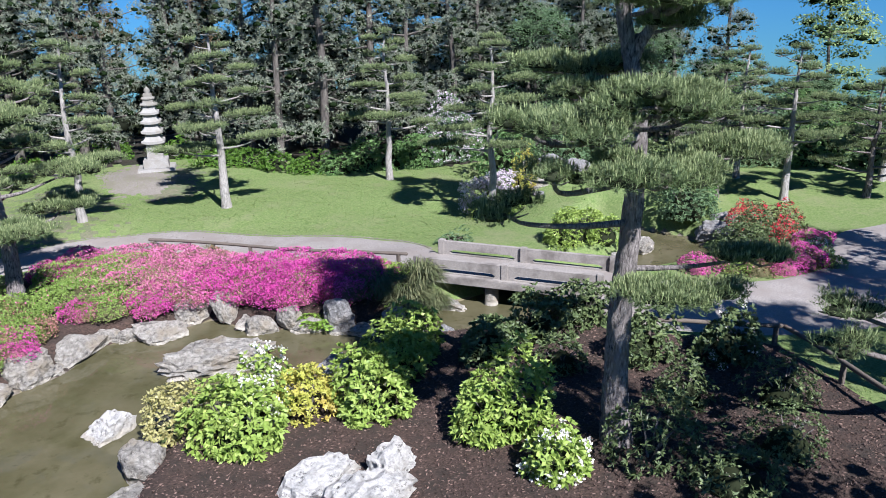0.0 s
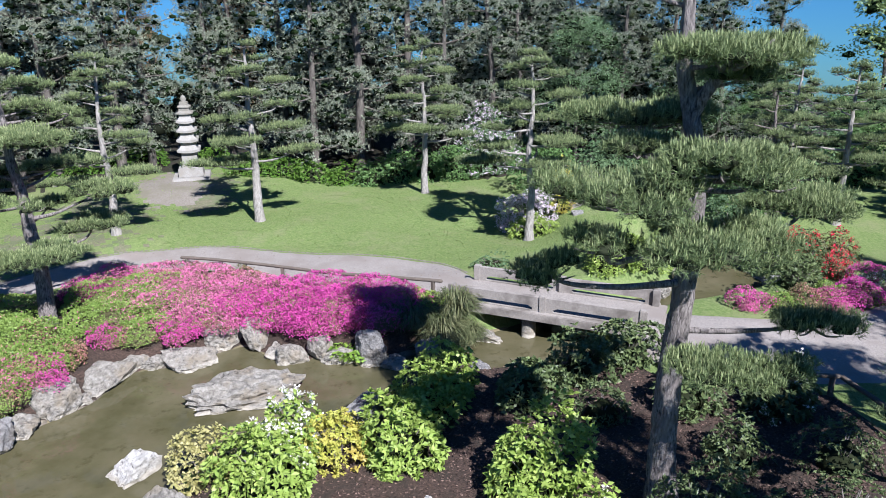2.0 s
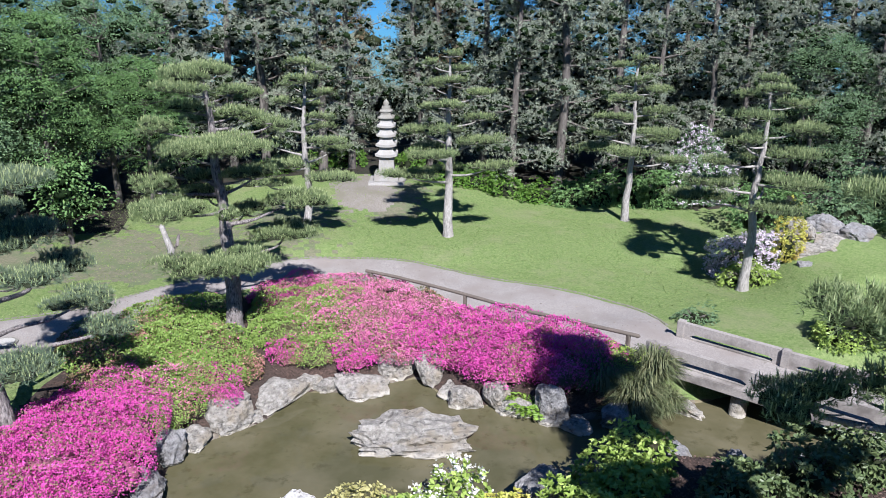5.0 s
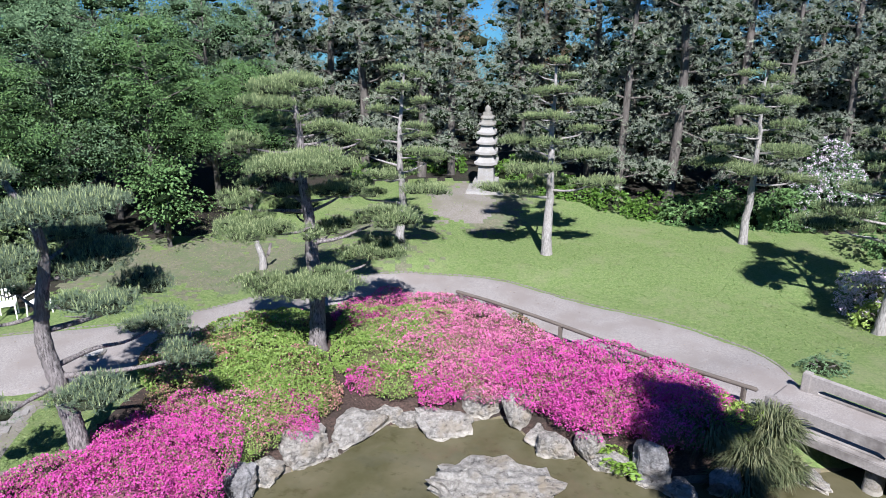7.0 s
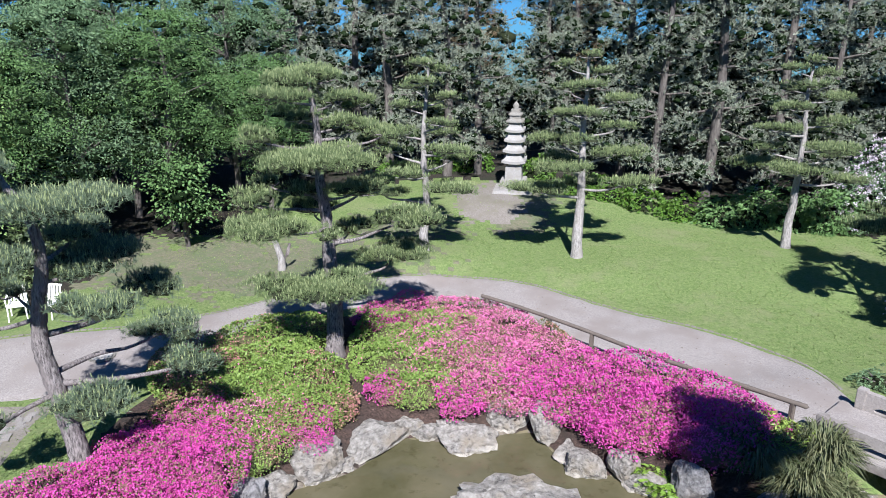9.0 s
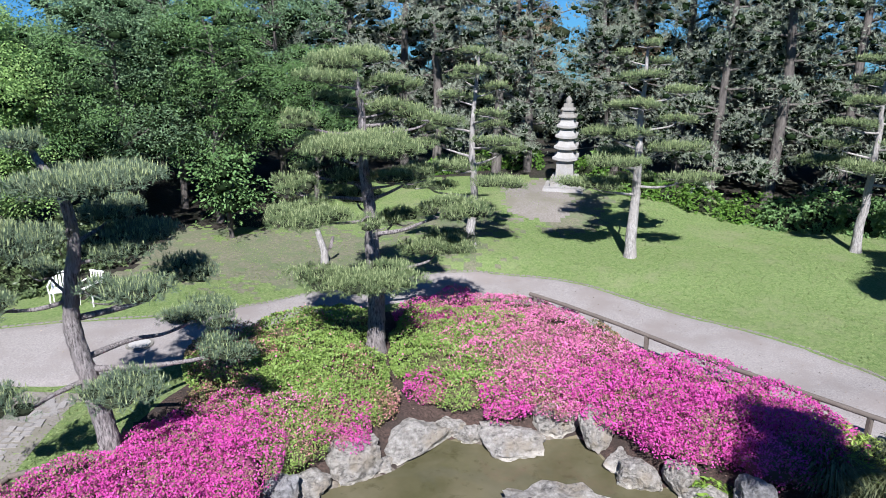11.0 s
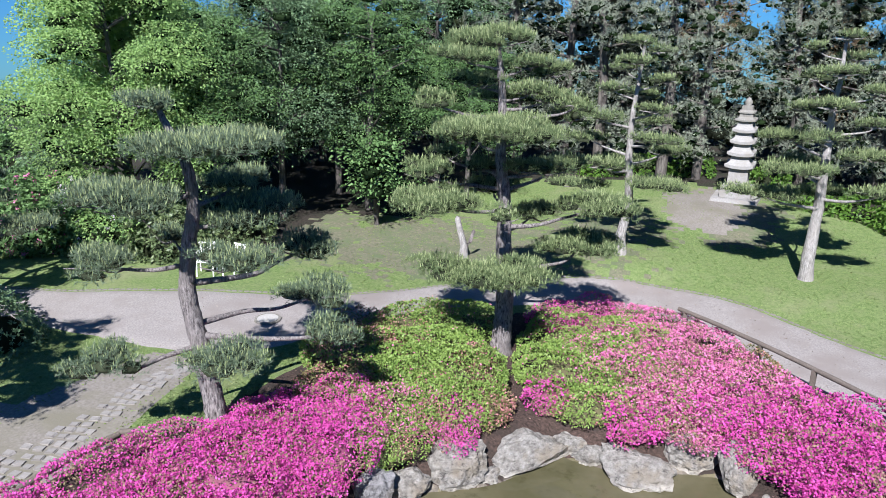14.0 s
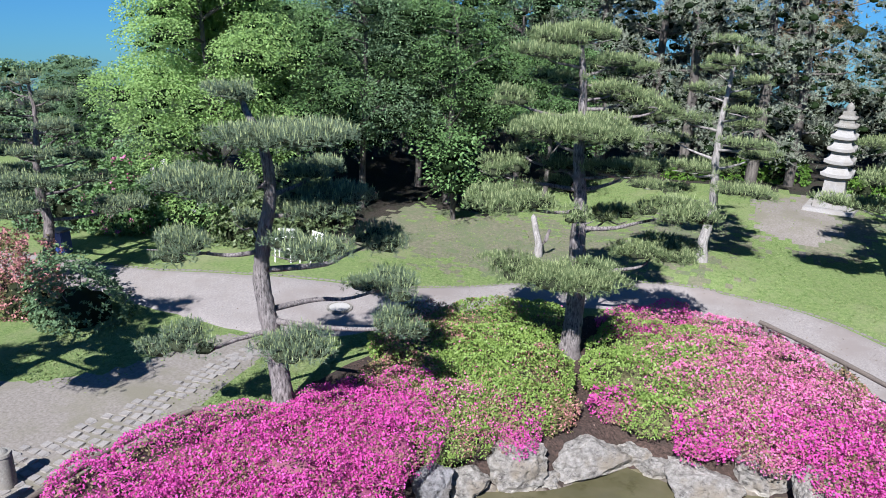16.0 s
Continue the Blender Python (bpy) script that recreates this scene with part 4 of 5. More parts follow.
        (27.6, 8.9, 4.6, 1.7, 1.3, .15, 62, "bark_dark", "spreading cloud-pruned pine on the far lawn"),
        (21.8, 11.6, 5.0, 1.7, 2.0, .16, 63, "bark_dark", "cloud-pruned pine shading the stream bank"),
        (30.5, 10.0, 5.2, 1.8, 1.6, .16, 58, "bark_pale", "cloud-pruned pine by the distant path"),
        (12.6, -3.4, 7.4, 2.1, 4.2, .25, 59, "bark_dark", "large cloud-pruned pine shading the planted bed")):
    pine(x, y, h, straight(seed, h), tiers(seed, h + gz(x, y), w, low + gz(x, y)) + PRUNED.get(seed, []), r0, seed, lb, bk, "needle" if seed != 55 else "needle_blue", dens=155, size=.108, per=8, candle=.5)


# ---------------------------------------------------------------- shrubs
def dome(rng, n, rx, ry, h, lumps=5, low=.08, rag=0.0, flat=1.0, knobs=0.0):
    """Points and outward ways on a lumpy, flat-bottomed bush; knobs is the width of its small tufts."""
    d = unit(rng.normal(size=(n, 3)))
    d[:, 2] = np.abs(d[:, 2])
    k = np.ones(n)
    for _ in range(lumps * 3):
        c = unit(rng.normal(size=3))
        c[2] = abs(c[2])
        k += rng.uniform(.05, .16 + rag) * np.exp(-((1 - d @ c) / .10))
    k *= .92 - .35 * rag
    z = np.maximum(d[:, 2] ** flat * h * k, low * h)
    p = np.stack([d[:, 0] * rx * k, d[:, 1] * ry * k, z], 1)
    w = unit(np.stack([d[:, 0] / rx, d[:, 1] / ry, d[:, 2] / h + .15], 1))
    if knobs:
        # small rounded tufts; the darkened core shows in the clefts between them
        c = p[rng.choice(n, max(6, int(2.6 * rx * ry / knobs**2)), replace=False)]
        best, near = np.full(n, 9.0), np.zeros(n, int)
        for i, q in enumerate(c):
            e = np.sum((p - q) ** 2, 1)
            m = e < best
            best[m], near[m] = e[m], i
        e = np.sqrt(best) / knobs
        tall = rng.uniform(.5, 1.3, len(c))[near]
        p = p + w * (knobs * .62 * tall * (np.sqrt(np.clip(1 - (e / 1.15) ** 2, 0, 1)) - .45))[:, None]
        w = unit(w + 1.1 * (p - c[near]) / knobs * .5)
        keep = (e < .62) | (rng.uniform(size=n) < .45)
        p, w = p[keep], w[keep]
    return p, w


def core_mesh(seed, rx, ry, h):
    bm = bmesh.new()
    bmesh.ops.create_icosphere(bm, subdivisions=3, radius=1)
    for v in bm.verts:
        q = 1 + .22 * noise.noise(v.co * 2.2 + Vector((seed, 0, 0)))
        v.co = Vector((v.co.x * rx * .82 * q, v.co.y * ry * .82 * q, max(-.04, v.co.z) * h * .84 * q))
    return bm


def azalea(x, y, rx, ry, h, seed, leaf, bloom, share, label, group="azaleas round the pond"):
    rng = np.random.default_rng(seed)
    rx, ry, h = rx * 1.2, ry * 1.2, h * (.86 if y > 11 and x > -2 else 1)
    area = 2.2 * rx * ry + 3.0 * (rx + ry) / 2 * h
    a = empty_thing("azalea_shrub", x, y, gz(x, y) - .03, label, "azalea", group, rz=rng.uniform(0, 360))
    # the core's darker colour stands in for shade below the outer growth
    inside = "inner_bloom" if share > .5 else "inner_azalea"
    part("branchwork", core_mesh(seed, rx * .9, ry * .9, h * .88), inside, a, "core in a darkened blossom colour, for shaded blossom" if share > .5 else "core in a darkened leaf colour, for shaded inner leaves", True)
    near = y < 11.2 and x < 0
    n = int(area * (2100 if near else 1650))
    p, w = dome(np.random.default_rng(seed + 500), int(n * 1.2), rx, ry, h, 9, flat=.5, knobs=.17)
    n = len(p)
    p += rng.normal(0, .014, p.shape)
    fl = rng.uniform(size=n)
    # blossom comes in drifts
    drift = np.sin(p[:, 0] * 4.1 + seed) + np.sin(p[:, 1] * 5.3 + 2 * seed) + .6 * np.sin((p[:, 0] - p[:, 1]) * 9)
    flower = fl < np.clip(share + .14 * drift * (1 if share > .05 else 0), 0, 1)
    v, f = leaves(rng, p[~flower], w[~flower] * .45 + rng.normal(0, .7, (int((~flower).sum()), 3)), .048 if near else .058, .032 if near else .038, level=.4)
    part_np("leaves", v, f, leaf, a)
    if flower.any():
        q, u = p[flower], w[flower]
        v, f = leaves(rng, q + u * rng.uniform(-.02, .03, (len(q), 1)), u * .35 + rng.normal(0, .6, q.shape) * np.array([1, 1, .6]), *((.038, .038) if near else (.045, .045)), 0, .4, level=.35)
        part_np("blossoms", v, f, bloom, a, "dense open blossoms")
    return a


AZ = {"m": ("azalea_dull", "magenta", .77, "azalea smothered in vivid magenta blossom"), "r": ("azalea_dull", "rose", .66, "azalea with rose-pink blossom over fresh leaves"),
      "g": ("azalea_leaf", "rose", .02, "clipped azalea in fresh yellow-green leaf"), "y": ("azalea_leaf", "dusty", .14, "clipped azalea in green leaf with faded blossom"), "b": ("azalea_bronze", "dusty", .30, "azalea fading from rose blossom to bronze leaf"),
      "x": ("azalea_leaf", "rose", .42, "azalea part in green leaf, part in rose blossom"),
      "n": ("azalea_dull", "magenta", .60, "azalea half covered in magenta blossom"), "d": ("leaf_dark", "red", .5, "azalea in deep red blossom"), "w": ("leaf_mid", "white", .4, "azalea in white blossom")}
EAST = [(-1.7, 16.5, .9, .6, .50, "n"), (-1.4, 15.2, 1.0, 1.0, .55, "g"), (-1.3, 13.7, .95, 1.1, .55, "g"), (-1.68, 12.35, .42, .38, .40, "n"), (-.2, 16.6, 1.1, .8, .52, "r"), (-.1, 15.1, 1.2, 1.1, .6, "x"),
        (.2, 13.4, 1.2, 1.0, .62, "x"), (1.2, 15.3, 1.1, .9, .58, "r"), (1.5, 13.9, 1.1, 1.0, .64, "r"), (1.1, 12.6, 1.0, .7, .58, "r"), (2.6, 13.3, 1.0, .9, .62, "r"), (2.3, 14.7, .7, .6, .48, "b"),
        (3.0, 11.9, 1.1, 1.0, .72, "m"), (4.1, 12.2, 1.0, .9, .70, "m"), (4.0, 10.8, 1.0, .9, .78, "m"), (5.2, 11.1, .9, .8, .72, "m"), (5.0, 10.0, .8, .7, .75, "m"), (5.9, 10.3, .6, .6, .6, "m"),
        (-.95, 12.25, .62, .48, .42, "y"), (.2, 12.15, .80, .46, .46, "m"), (.9, 12.4, .5, .4, .42, "r"), (2.3, 11.9, .6, .5, .5, "b"), (3.2, 10.75, .65, .5, .55, "m"), (.5, 14.2, .9, .9, .62, "r"), (2.0, 12.5, .8, .7, .6, "m")]
WEST = [(-4.2, 15.2, .9, .8, .55, "g"), (-5.3, 14.3, 1.0, .9, .55, "y"), (-6.2, 13.2, .9, .9, .5, "b"), (-4.4, 13.4, 1.0, .9, .6, "g"), (-5.4, 12.4, 1.1, 1.0, .6, "y"), (-3.7, 12.3, .95, .9, .62, "g"),
        (-4.6, 11.4, .9, .8, .58, "g"), (-3.4, 11.2, .75, .65, .56, "y"), (-4.4, 10.4, .8, .6, .58, "x"), (-5.7, 11.2, .7, .7, .52, "b"), (-5.3, 10.2, .8, .7, .62, "n"), (-3.3, 10.75, .65, .42, .46, "n"), (-2.85, 11.4, .5, .5, .42, "b"),
        (-6.0, 8.8, .8, .8, .62, "m"), (-5.1, 8.7, .8, .9, .66, "m"), (-4.2, 9.9, .6, .5, .5, "y"), (-6.15, 9.75, .5, .5, .40, "m"), (-3.2, 13.0, .4, .6, .5, "b"), (-6.55, 9.35, .38, .32, .36, "n")]
WEST2 = [(-7.2, 8.0, .70, .55, .5, "n"), (-6.1, 7.5, .9, .9, .70, "m"), (-7.5, 6.9, .85, .85, .6, "n"), (-6.5, 5.9, 1.0, .9, .7, "m"), (-7.9, 5.5, .65, .9, .6, "m"), (-5.5, 6.5, .6, .8, .62, "m"), (-7.3, 4.4, 1.0, .9, .65, "m"), (-4.9, 7.6, .5, .6, .5, "m")]
FAR_AZ = [(14.7, 6.0, .42, .38, .45, "n"), (16.2, 5.2, .46, .38, .5, "b"), (17.0, 4.85, .5, .4, .52, "m"), (18.0, 4.9, .46, .4, .58, "m"), (18.9, 5.1, .36, .36, .6, "w"), (19.4, 5.6, .42, .38, .65, "m"),
          (18.7, 4.45, .32, .3, .35, "g"), (19.6, 8.3, .72, .5, .8, "d"), (19.4, 6.6, .36, .36, .7, "d"), (17.4, 5.3, .36, .3, .45, "g"), (15.6, 5.6, .36, .3, .35, "g")]
for i, (x, y, rx, ry, h, k) in enumerate(EAST + WEST + WEST2 + FAR_AZ):
    azalea(x, y, rx, ry, h, 200 + i, *AZ[k], group="azaleas round the pond" if i < len(EAST + WEST + WEST2) else "azaleas beyond the bridge")


def whorl_bush(x, y, rx, ry, h, seed, leaf, label, length=.135, width=.066, per=8, dens=115, bloom="", share=0.0, name="rhododendron", category="shrub", lift=0.0, group="", stems=True, core="inner"):
    """A bush of leaf whorls, with clustered flowers where it blooms."""
    rng = np.random.default_rng(seed)
    b = empty_thing(name, x, y, gz(x, y) + lift - .03, label, category, group)
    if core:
        part("dark_core", core_mesh(seed, rx * .76, ry * .76, h * .76), core, b, "near-black core that stands for shade among the leaves", True)
    area = 2.2 * rx * ry + 3.0 * (rx + ry) / 2 * h
    n = int(area * dens)
    p, w = dome(rng, n, rx, ry, h, 6, .05, .26)
    p *= rng.uniform(.80, 1.08, n)[:, None]
    w = unit(w + np.array([0, 0, .5]) + rng.normal(0, .25, w.shape))
    fl = rng.uniform(size=n) < share
    q, u = np.repeat(p, per, 0), np.repeat(w, per, 0)
    side = unit(np.cross(u, rng.normal(size=u.shape)))
    v, f = leaves(rng, q, side + u * rng.uniform(.1, .75, (len(q), 1)), length, width, .04)
    part_np("leaves", v, f, leaf, b)
    if fl.any():
        q = np.repeat(p[fl] + w[fl] * .06, 14, 0) + rng.normal(0, .045, (int(fl.sum()) * 14, 3))
        v, f = leaves(rng, q, rng.normal(size=q.shape) + np.array([0, 0, .6]), .06, .06, 0, .4)
        part_np("blossom", v, f, bloom, b, "round flower trusses")
    if stems:
        lv = []
        for k in range(7):
            a = rng.uniform(0, 6.28)
            e = np.array([rx * .6 * math.cos(a), ry * .6 * math.sin(a), h * .75])
            lv.append(tube([(0, 0, -.1), e * .5 + np.array([0, 0, .05]), e], [.025, .018, .01], 5, .1, k))
        v, f = join(lv)
        part_np("stemwork", v, f, "bark", b)
    return b


RH = "rhododendron with glossy fresh green leaf whorls"
for i, (x, y, rx, ry, h, leaf, label, kw) in enumerate((
        (.45, 4.25, .85, .75, 1.05, "rhodo", RH + " in the mulch bed", {}),
        (.95, 4.9, .66, .58, 1.0, "rhodo", "rhododendron topped with white flower trusses", dict(bloom="white", share=.45)),
        (-.45, 5.35, .62, .55, .75, "yellow_pale", "loose cream-yellow shrub at the water's edge", dict(length=.085, width=.042, dens=210, name="golden_shrub", core="")),
        (1.95, 4.6, .58, .5, .95, "yellow", "golden yellow shrub with orange tips", dict(length=.085, width=.042, dens=210, name="golden_shrub", core="")),
        (3.1, 4.0, .75, .65, .95, "rhodo", RH + " above the boulder", {}),
        (4.2, 5.15, .70, .60, .95, "rhodo", RH + " on the bank", {}),
        (4.95, 5.75, .60, .55, .9, "rhodo", RH + " by the water", {}),
        (4.75, 2.0, .85, .75, 1.05, "rhodo", RH + " beside the pine", {}),
        (4.9, .25, .55, .5, .65, "rhodo", "rhododendron opening pale cream flowers", dict(bloom="white", share=.16)),
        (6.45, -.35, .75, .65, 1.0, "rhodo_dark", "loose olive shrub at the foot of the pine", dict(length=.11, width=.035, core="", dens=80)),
        # the shaded bushes take the darker leaf copy, shade included in its colour
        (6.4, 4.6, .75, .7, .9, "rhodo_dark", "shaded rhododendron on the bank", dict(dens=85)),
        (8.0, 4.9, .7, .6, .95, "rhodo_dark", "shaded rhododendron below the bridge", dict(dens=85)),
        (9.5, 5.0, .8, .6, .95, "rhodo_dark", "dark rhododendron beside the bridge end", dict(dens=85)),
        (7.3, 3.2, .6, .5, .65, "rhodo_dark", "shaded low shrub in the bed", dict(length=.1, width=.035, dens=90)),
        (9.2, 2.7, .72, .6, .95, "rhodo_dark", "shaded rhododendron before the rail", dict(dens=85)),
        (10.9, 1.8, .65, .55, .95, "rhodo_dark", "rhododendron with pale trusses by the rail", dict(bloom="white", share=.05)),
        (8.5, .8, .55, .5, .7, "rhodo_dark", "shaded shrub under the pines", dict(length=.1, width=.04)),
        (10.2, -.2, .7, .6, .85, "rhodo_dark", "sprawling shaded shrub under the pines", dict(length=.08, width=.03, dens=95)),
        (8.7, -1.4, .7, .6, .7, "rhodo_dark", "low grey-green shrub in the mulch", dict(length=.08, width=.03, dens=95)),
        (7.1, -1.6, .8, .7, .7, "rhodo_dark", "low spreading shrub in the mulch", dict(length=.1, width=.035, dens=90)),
        (13.3, 10.4, 1.05, .8, 1.05, "rhodo", "bright rounded shrub behind the bridge", dict(length=.11, width=.04)),
        (14.5, 10.0, .7, .6, .7, "rhodo", "bright low shrub by the stream", dict(length=.1, width=.04)),
        (19.0, 10.6, 1.2, 1.0, 1.4, "leaf_dark", "dense green shrub beside the stream", dict(length=.1, width=.045)),
        (20.2, 11.4, 1.0, .9, 1.3, "leaf_mid", "rounded green shrub beside the stream", dict(length=.1, width=.045)),
        (13.9, 15.8, 1.0, .65, .75, "rhodo", "low green shrub at the foot of the pine", dict(length=.1, width=.04)),
        (14.5, 16.9, 1.15, .85, 1.25, "leaf_mid", "azalea covered in white and lilac blossom", dict(bloom="lilac", share=.85, length=.08, width=.035, name="azalea_shrub")),
        (15.75, 16.5, .5, .45, 1.3, "yellow", "bright yellow flowering shrub by the rocks", dict(bloom="yellow", share=.5, length=.08, width=.03, name="golden_shrub")),
        (17.2, 24.6, 1.7, 1.2, 2.5, "leaf_dark", "tall rhododendron in pale pink flower", dict(bloom="lilac", share=.45, length=.14)),
        (14.9, 24.2, 1.1, .9, 1.5, "leaf_mid", "bright green woodland-edge shrub", dict(length=.13, width=.06)),
        (-14.3, 10.9, 1.25, 1.1, 1.3, "leaf_dark", "dense rounded green bush by the path", dict(length=.09, width=.045)),
        (-15.9, 10.7, .9, .8, 1.3, "azalea_bronze", "bush with dusty rose flowers", dict(bloom="dusty", share=.25, length=.07, width=.03, name="azalea_shrub")),
        (-17.2, 10.9, 1.1, .9, 1.2, "azalea_bronze", "bush with fading brick-pink flowers", dict(bloom="dusty", share=.45, length=.07, width=.03, name="azalea_shrub")),
        (-16.4, 17.4, 1.5, 1.0, 1.9, "leaf_mid", "rhododendron flecked with pale pink blossom", dict(bloom="lilac", share=.06)),
        (-18.9, 17.0, 1.6, 1.1, 2.0, "leaf_mid", "rhododendron flecked with rose blossom", dict(bloom="rose", share=.06)),
        (-21.5, 16.5, 1.6, 1.1, 2.0, "leaf_dark", "tall evergreen shrub behind the path", {}),
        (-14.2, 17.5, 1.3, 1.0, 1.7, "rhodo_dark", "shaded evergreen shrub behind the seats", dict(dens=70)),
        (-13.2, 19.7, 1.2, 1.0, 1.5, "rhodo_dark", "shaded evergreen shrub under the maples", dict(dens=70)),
        (19.6, 18.6, 1.5, 1.2, 1.7, "leaf_dark", "dark evergreen shrub above the cascade", dict(dens=60)),
        (21.4, 16.6, 1.5, 1.2, 1.5, "leaf_mid", "broad green shrub above the cascade", dict(dens=60)),
        (17.2, 19.8, 1.4, 1.1, 1.5, "leaf_mid", "leafy green shrub behind the cascade rocks", dict(dens=60)),
        (22.8, 19.4, 1.7, 1.3, 2.0, "leaf_dark", "tall dark shrub at the wood's edge", dict(dens=55)),
        (20.6, 13.8, 1.2, 1.0, 1.2, "rhodo_dark", "low spreading shrub beside the stream head", dict(dens=85)),
        (17.4, 6.5, .85, .75, .75, "rhodo_dark", "low dark evergreen between the far azaleas", dict(length=.09, width=.04, dens=150)),
        (18.7, 7.3, .75, .65, .95, "rhodo_dark", "dark evergreen beside the red azaleas", dict(length=.09, width=.04, dens=150)),
        (20.5, 7.6, .8, .7, 1.05, "azalea_bronze", "olive shrub with a few red flowers", dict(bloom="red", share=.06, length=.08, width=.035, name="azalea_shrub")),
        (-20.2, 19.6, 1.9, 1.3, 2.6, "leaf_dark", "tall dark shrub closing the gap behind the path", dict(dens=60)),
        (-23.2, 20.6, 1.9, 1.3, 2.8, "leaf_mid", "tall green shrub below the maples", dict(dens=60)),
        (29.0, 15.2, 1.9, 1.3, 2.3, "leaf_dark", "dark green shrub beyond the far lawn", dict(dens=60)),
        (31.2, 13.6, 1.9, 1.3, 2.0, "leaf_mid", "broad green shrub beyond the far lawn", dict(dens=60)),
        (33.2, 11.7, 1.8, 1.3, 2.2, "leaf_dark", "dense dark shrub beyond the far lawn", dict(dens=60)),
        (35.0, 9.4, 1.8, 1.3, 1.9, "leaf_dark", "rounded dark shrub beyond the far lawn", dict(dens=60)),
        (36.2, 6.8, 1.8, 1.3, 1.8, "leaf_mid", "leafy green shrub beside the distant path", dict(dens=60)),
        (6.2, 9.9, .55, .5, .75, "rhodo", "light green leafy shrub beside the sedges", dict(length=.12, width=.035)),
        (10.0, 12.5, .7, .5, .35, "leaf_dark", "low dark shrub at the lawn's edge", dict(length=.07, width=.03)))):
    kw = dict(kw)
    whorl_bush(x, y, rx, ry, h, 400 + i, leaf, label, **kw)

# leafy fringe between lawn and wood
FRINGE = [(5.9, 28.6, .75), (7.1, 28.0, .8), (8.4, 26.9, .8), (9.7, 25.8, .75), (10.9, 25.0, .9), (12.2, 24.9, 1.2), (13.5, 24.6, 1.3), (19.2, 23.0, 1.2), (-2.2, 32.5, .6), (-.2, 33.0, .7), (1.6, 33.2, .9), (4.6, 31.5, .8)]
for i, (x, y, h) in enumerate(FRINGE):
    whorl_bush(x, y, .95, .75, h, 480 + i, "ivy" if i < 4 or i > 7 else "leaf_mid", "leafy bright green ground cover at the wood's edge", length=.13, width=.075, per=6, dens=75, name="woodland_shrub", group="woodland edge shrubs", stems=False)


def sedge(x, y, r, h, n, seed, label, leaf="blade", name="sedge_clump", width=.022):
    """A tussock of narrow blades that rise, arch over and hang at the tips."""
    rng = np.random.default_rng(seed)
    s = empty_thing(name, x, y, gz(x, y), label, "grass clump")
    a = rng.uniform(0, 6.28, n)
    reach = r * rng.uniform(.25, 1.15, n) ** .8
    tall = h * rng.uniform(.55, 1.1, n) * (1.15 - .45 * reach / r)
    bend = a + rng.normal(0, .35, n)
    foot = np.stack([np.cos(a), np.sin(a), 0 * a], 1) * (r * .4 * rng.uniform(0, 1, n) ** .6)[:, None]
    side = np.stack([-np.sin(bend), np.cos(bend), rng.normal(0, .3, n)], 1) * width / 2
    hang = rng.uniform(.60, .92, n)
    rows = []
    for t, w in ((0, .8), (.3, 1), (.6, 1), (.82, .7), (1, .12)):
        p = foot + np.stack([np.cos(bend), np.sin(bend), 0 * a], 1) * (reach * .8 * t ** 1.5)[:, None]
        p[:, 2] = tall * np.sin(np.pi * hang * t) / np.sin(np.pi * np.minimum(.5, hang))
        rows += [p - side * w, p + side * w]
    v = np.stack(rows, 1).reshape(-1, 3)
    k = np.arange(n)[:, None] * 10
    f = np.concatenate([k + 2 * i + np.array([[0, 1, 3, 2]]) for i in range(4)])
    part_np("grass_tuft", v, f, leaf, s)
    return s


for i, (x, y, r, h) in enumerate(((5.75, 9.5, .85, .80), (6.5, 9.1, .95, .90), (7.15, 9.55, .85, .82), (6.2, 8.7, .75, .66), (7.2, 9.0, .70, .62))):
    sedge(x, y, r, h, 620, 600 + i, "arching dark green sedge clump by the bridge")
sedge(14.6, 10.9, .5, .6, 260, 611, "pale tufted grass behind the bridge")


def fern(x, y, r, seed):
    rng = np.random.default_rng(seed)
    s = empty_thing("fern", x, y, gz(x, y), "fresh light green fern between the rocks", "fern")
    for k in range(11):
        a = 2 * np.pi * k / 11 + rng.uniform(-.2, .2)
        t = np.linspace(.12, 1, 16)
        q = np.stack([np.cos(a) * r * t, np.sin(a) * r * t, .55 * r * np.sin(t * 2.4)], 1)
        q = np.repeat(q, 2, 0)
        sd = np.tile([1, -1], 16)[:, None] * np.array([[-np.sin(a), np.cos(a), .1]])
        v, f = leaves(rng, q, sd + .3 * np.array([[np.cos(a), np.sin(a), 0]]), .13, .04)
        part_np("frond", v, f, "fern", s)
    return s


fern(3.9, 9.45, .52, 1)
fern(4.05, 9.25, .4, 2)


# ---------------------------------------------------------------- woodland
def crown_clumps(rng, clumps, per, size, width, spread, kind, deep=.48):
    """Needle tufts or leaves over the outside of every clump; deep is a clump's height against its width."""
    out = []
    for c, r in clumps:
        n = max(5, int(per * r * r))
        d = unit(rng.normal(size=(n, 3)) + np.array([0, 0, .35]))
        p = c + d * np.array([r, r, r * deep]) * rng.uniform(.30, 1.08, (n, 1)) ** .7
        if kind == "needle":
            w = d + np.array([0, 0, .55]) + rng.normal(0, .35, (n, 3))
            out.append(needles(rng, p, w, 7, size, width, spread))
        else:
            # sprays of leaves lie over the top and rim of the clump
            d = unit(rng.normal(size=(n, 3)) * np.array([1, 1, .8]) + np.array([0, 0, .75]))
            p = c + d * np.array([r, r, r * deep]) * rng.uniform(.72, 1.08, (n, 1))
            low = rng.uniform(size=n) < .30
            p[low, 2] -= r * deep * rng.uniform(.4, 1.1, int(low.sum()))
            w = d * np.array([1, 1, .35]) + rng.normal(0, .45, (n, 3))
            out.append(leaves(rng, p, w, size, width, .22, level=.45))
    return join(out)


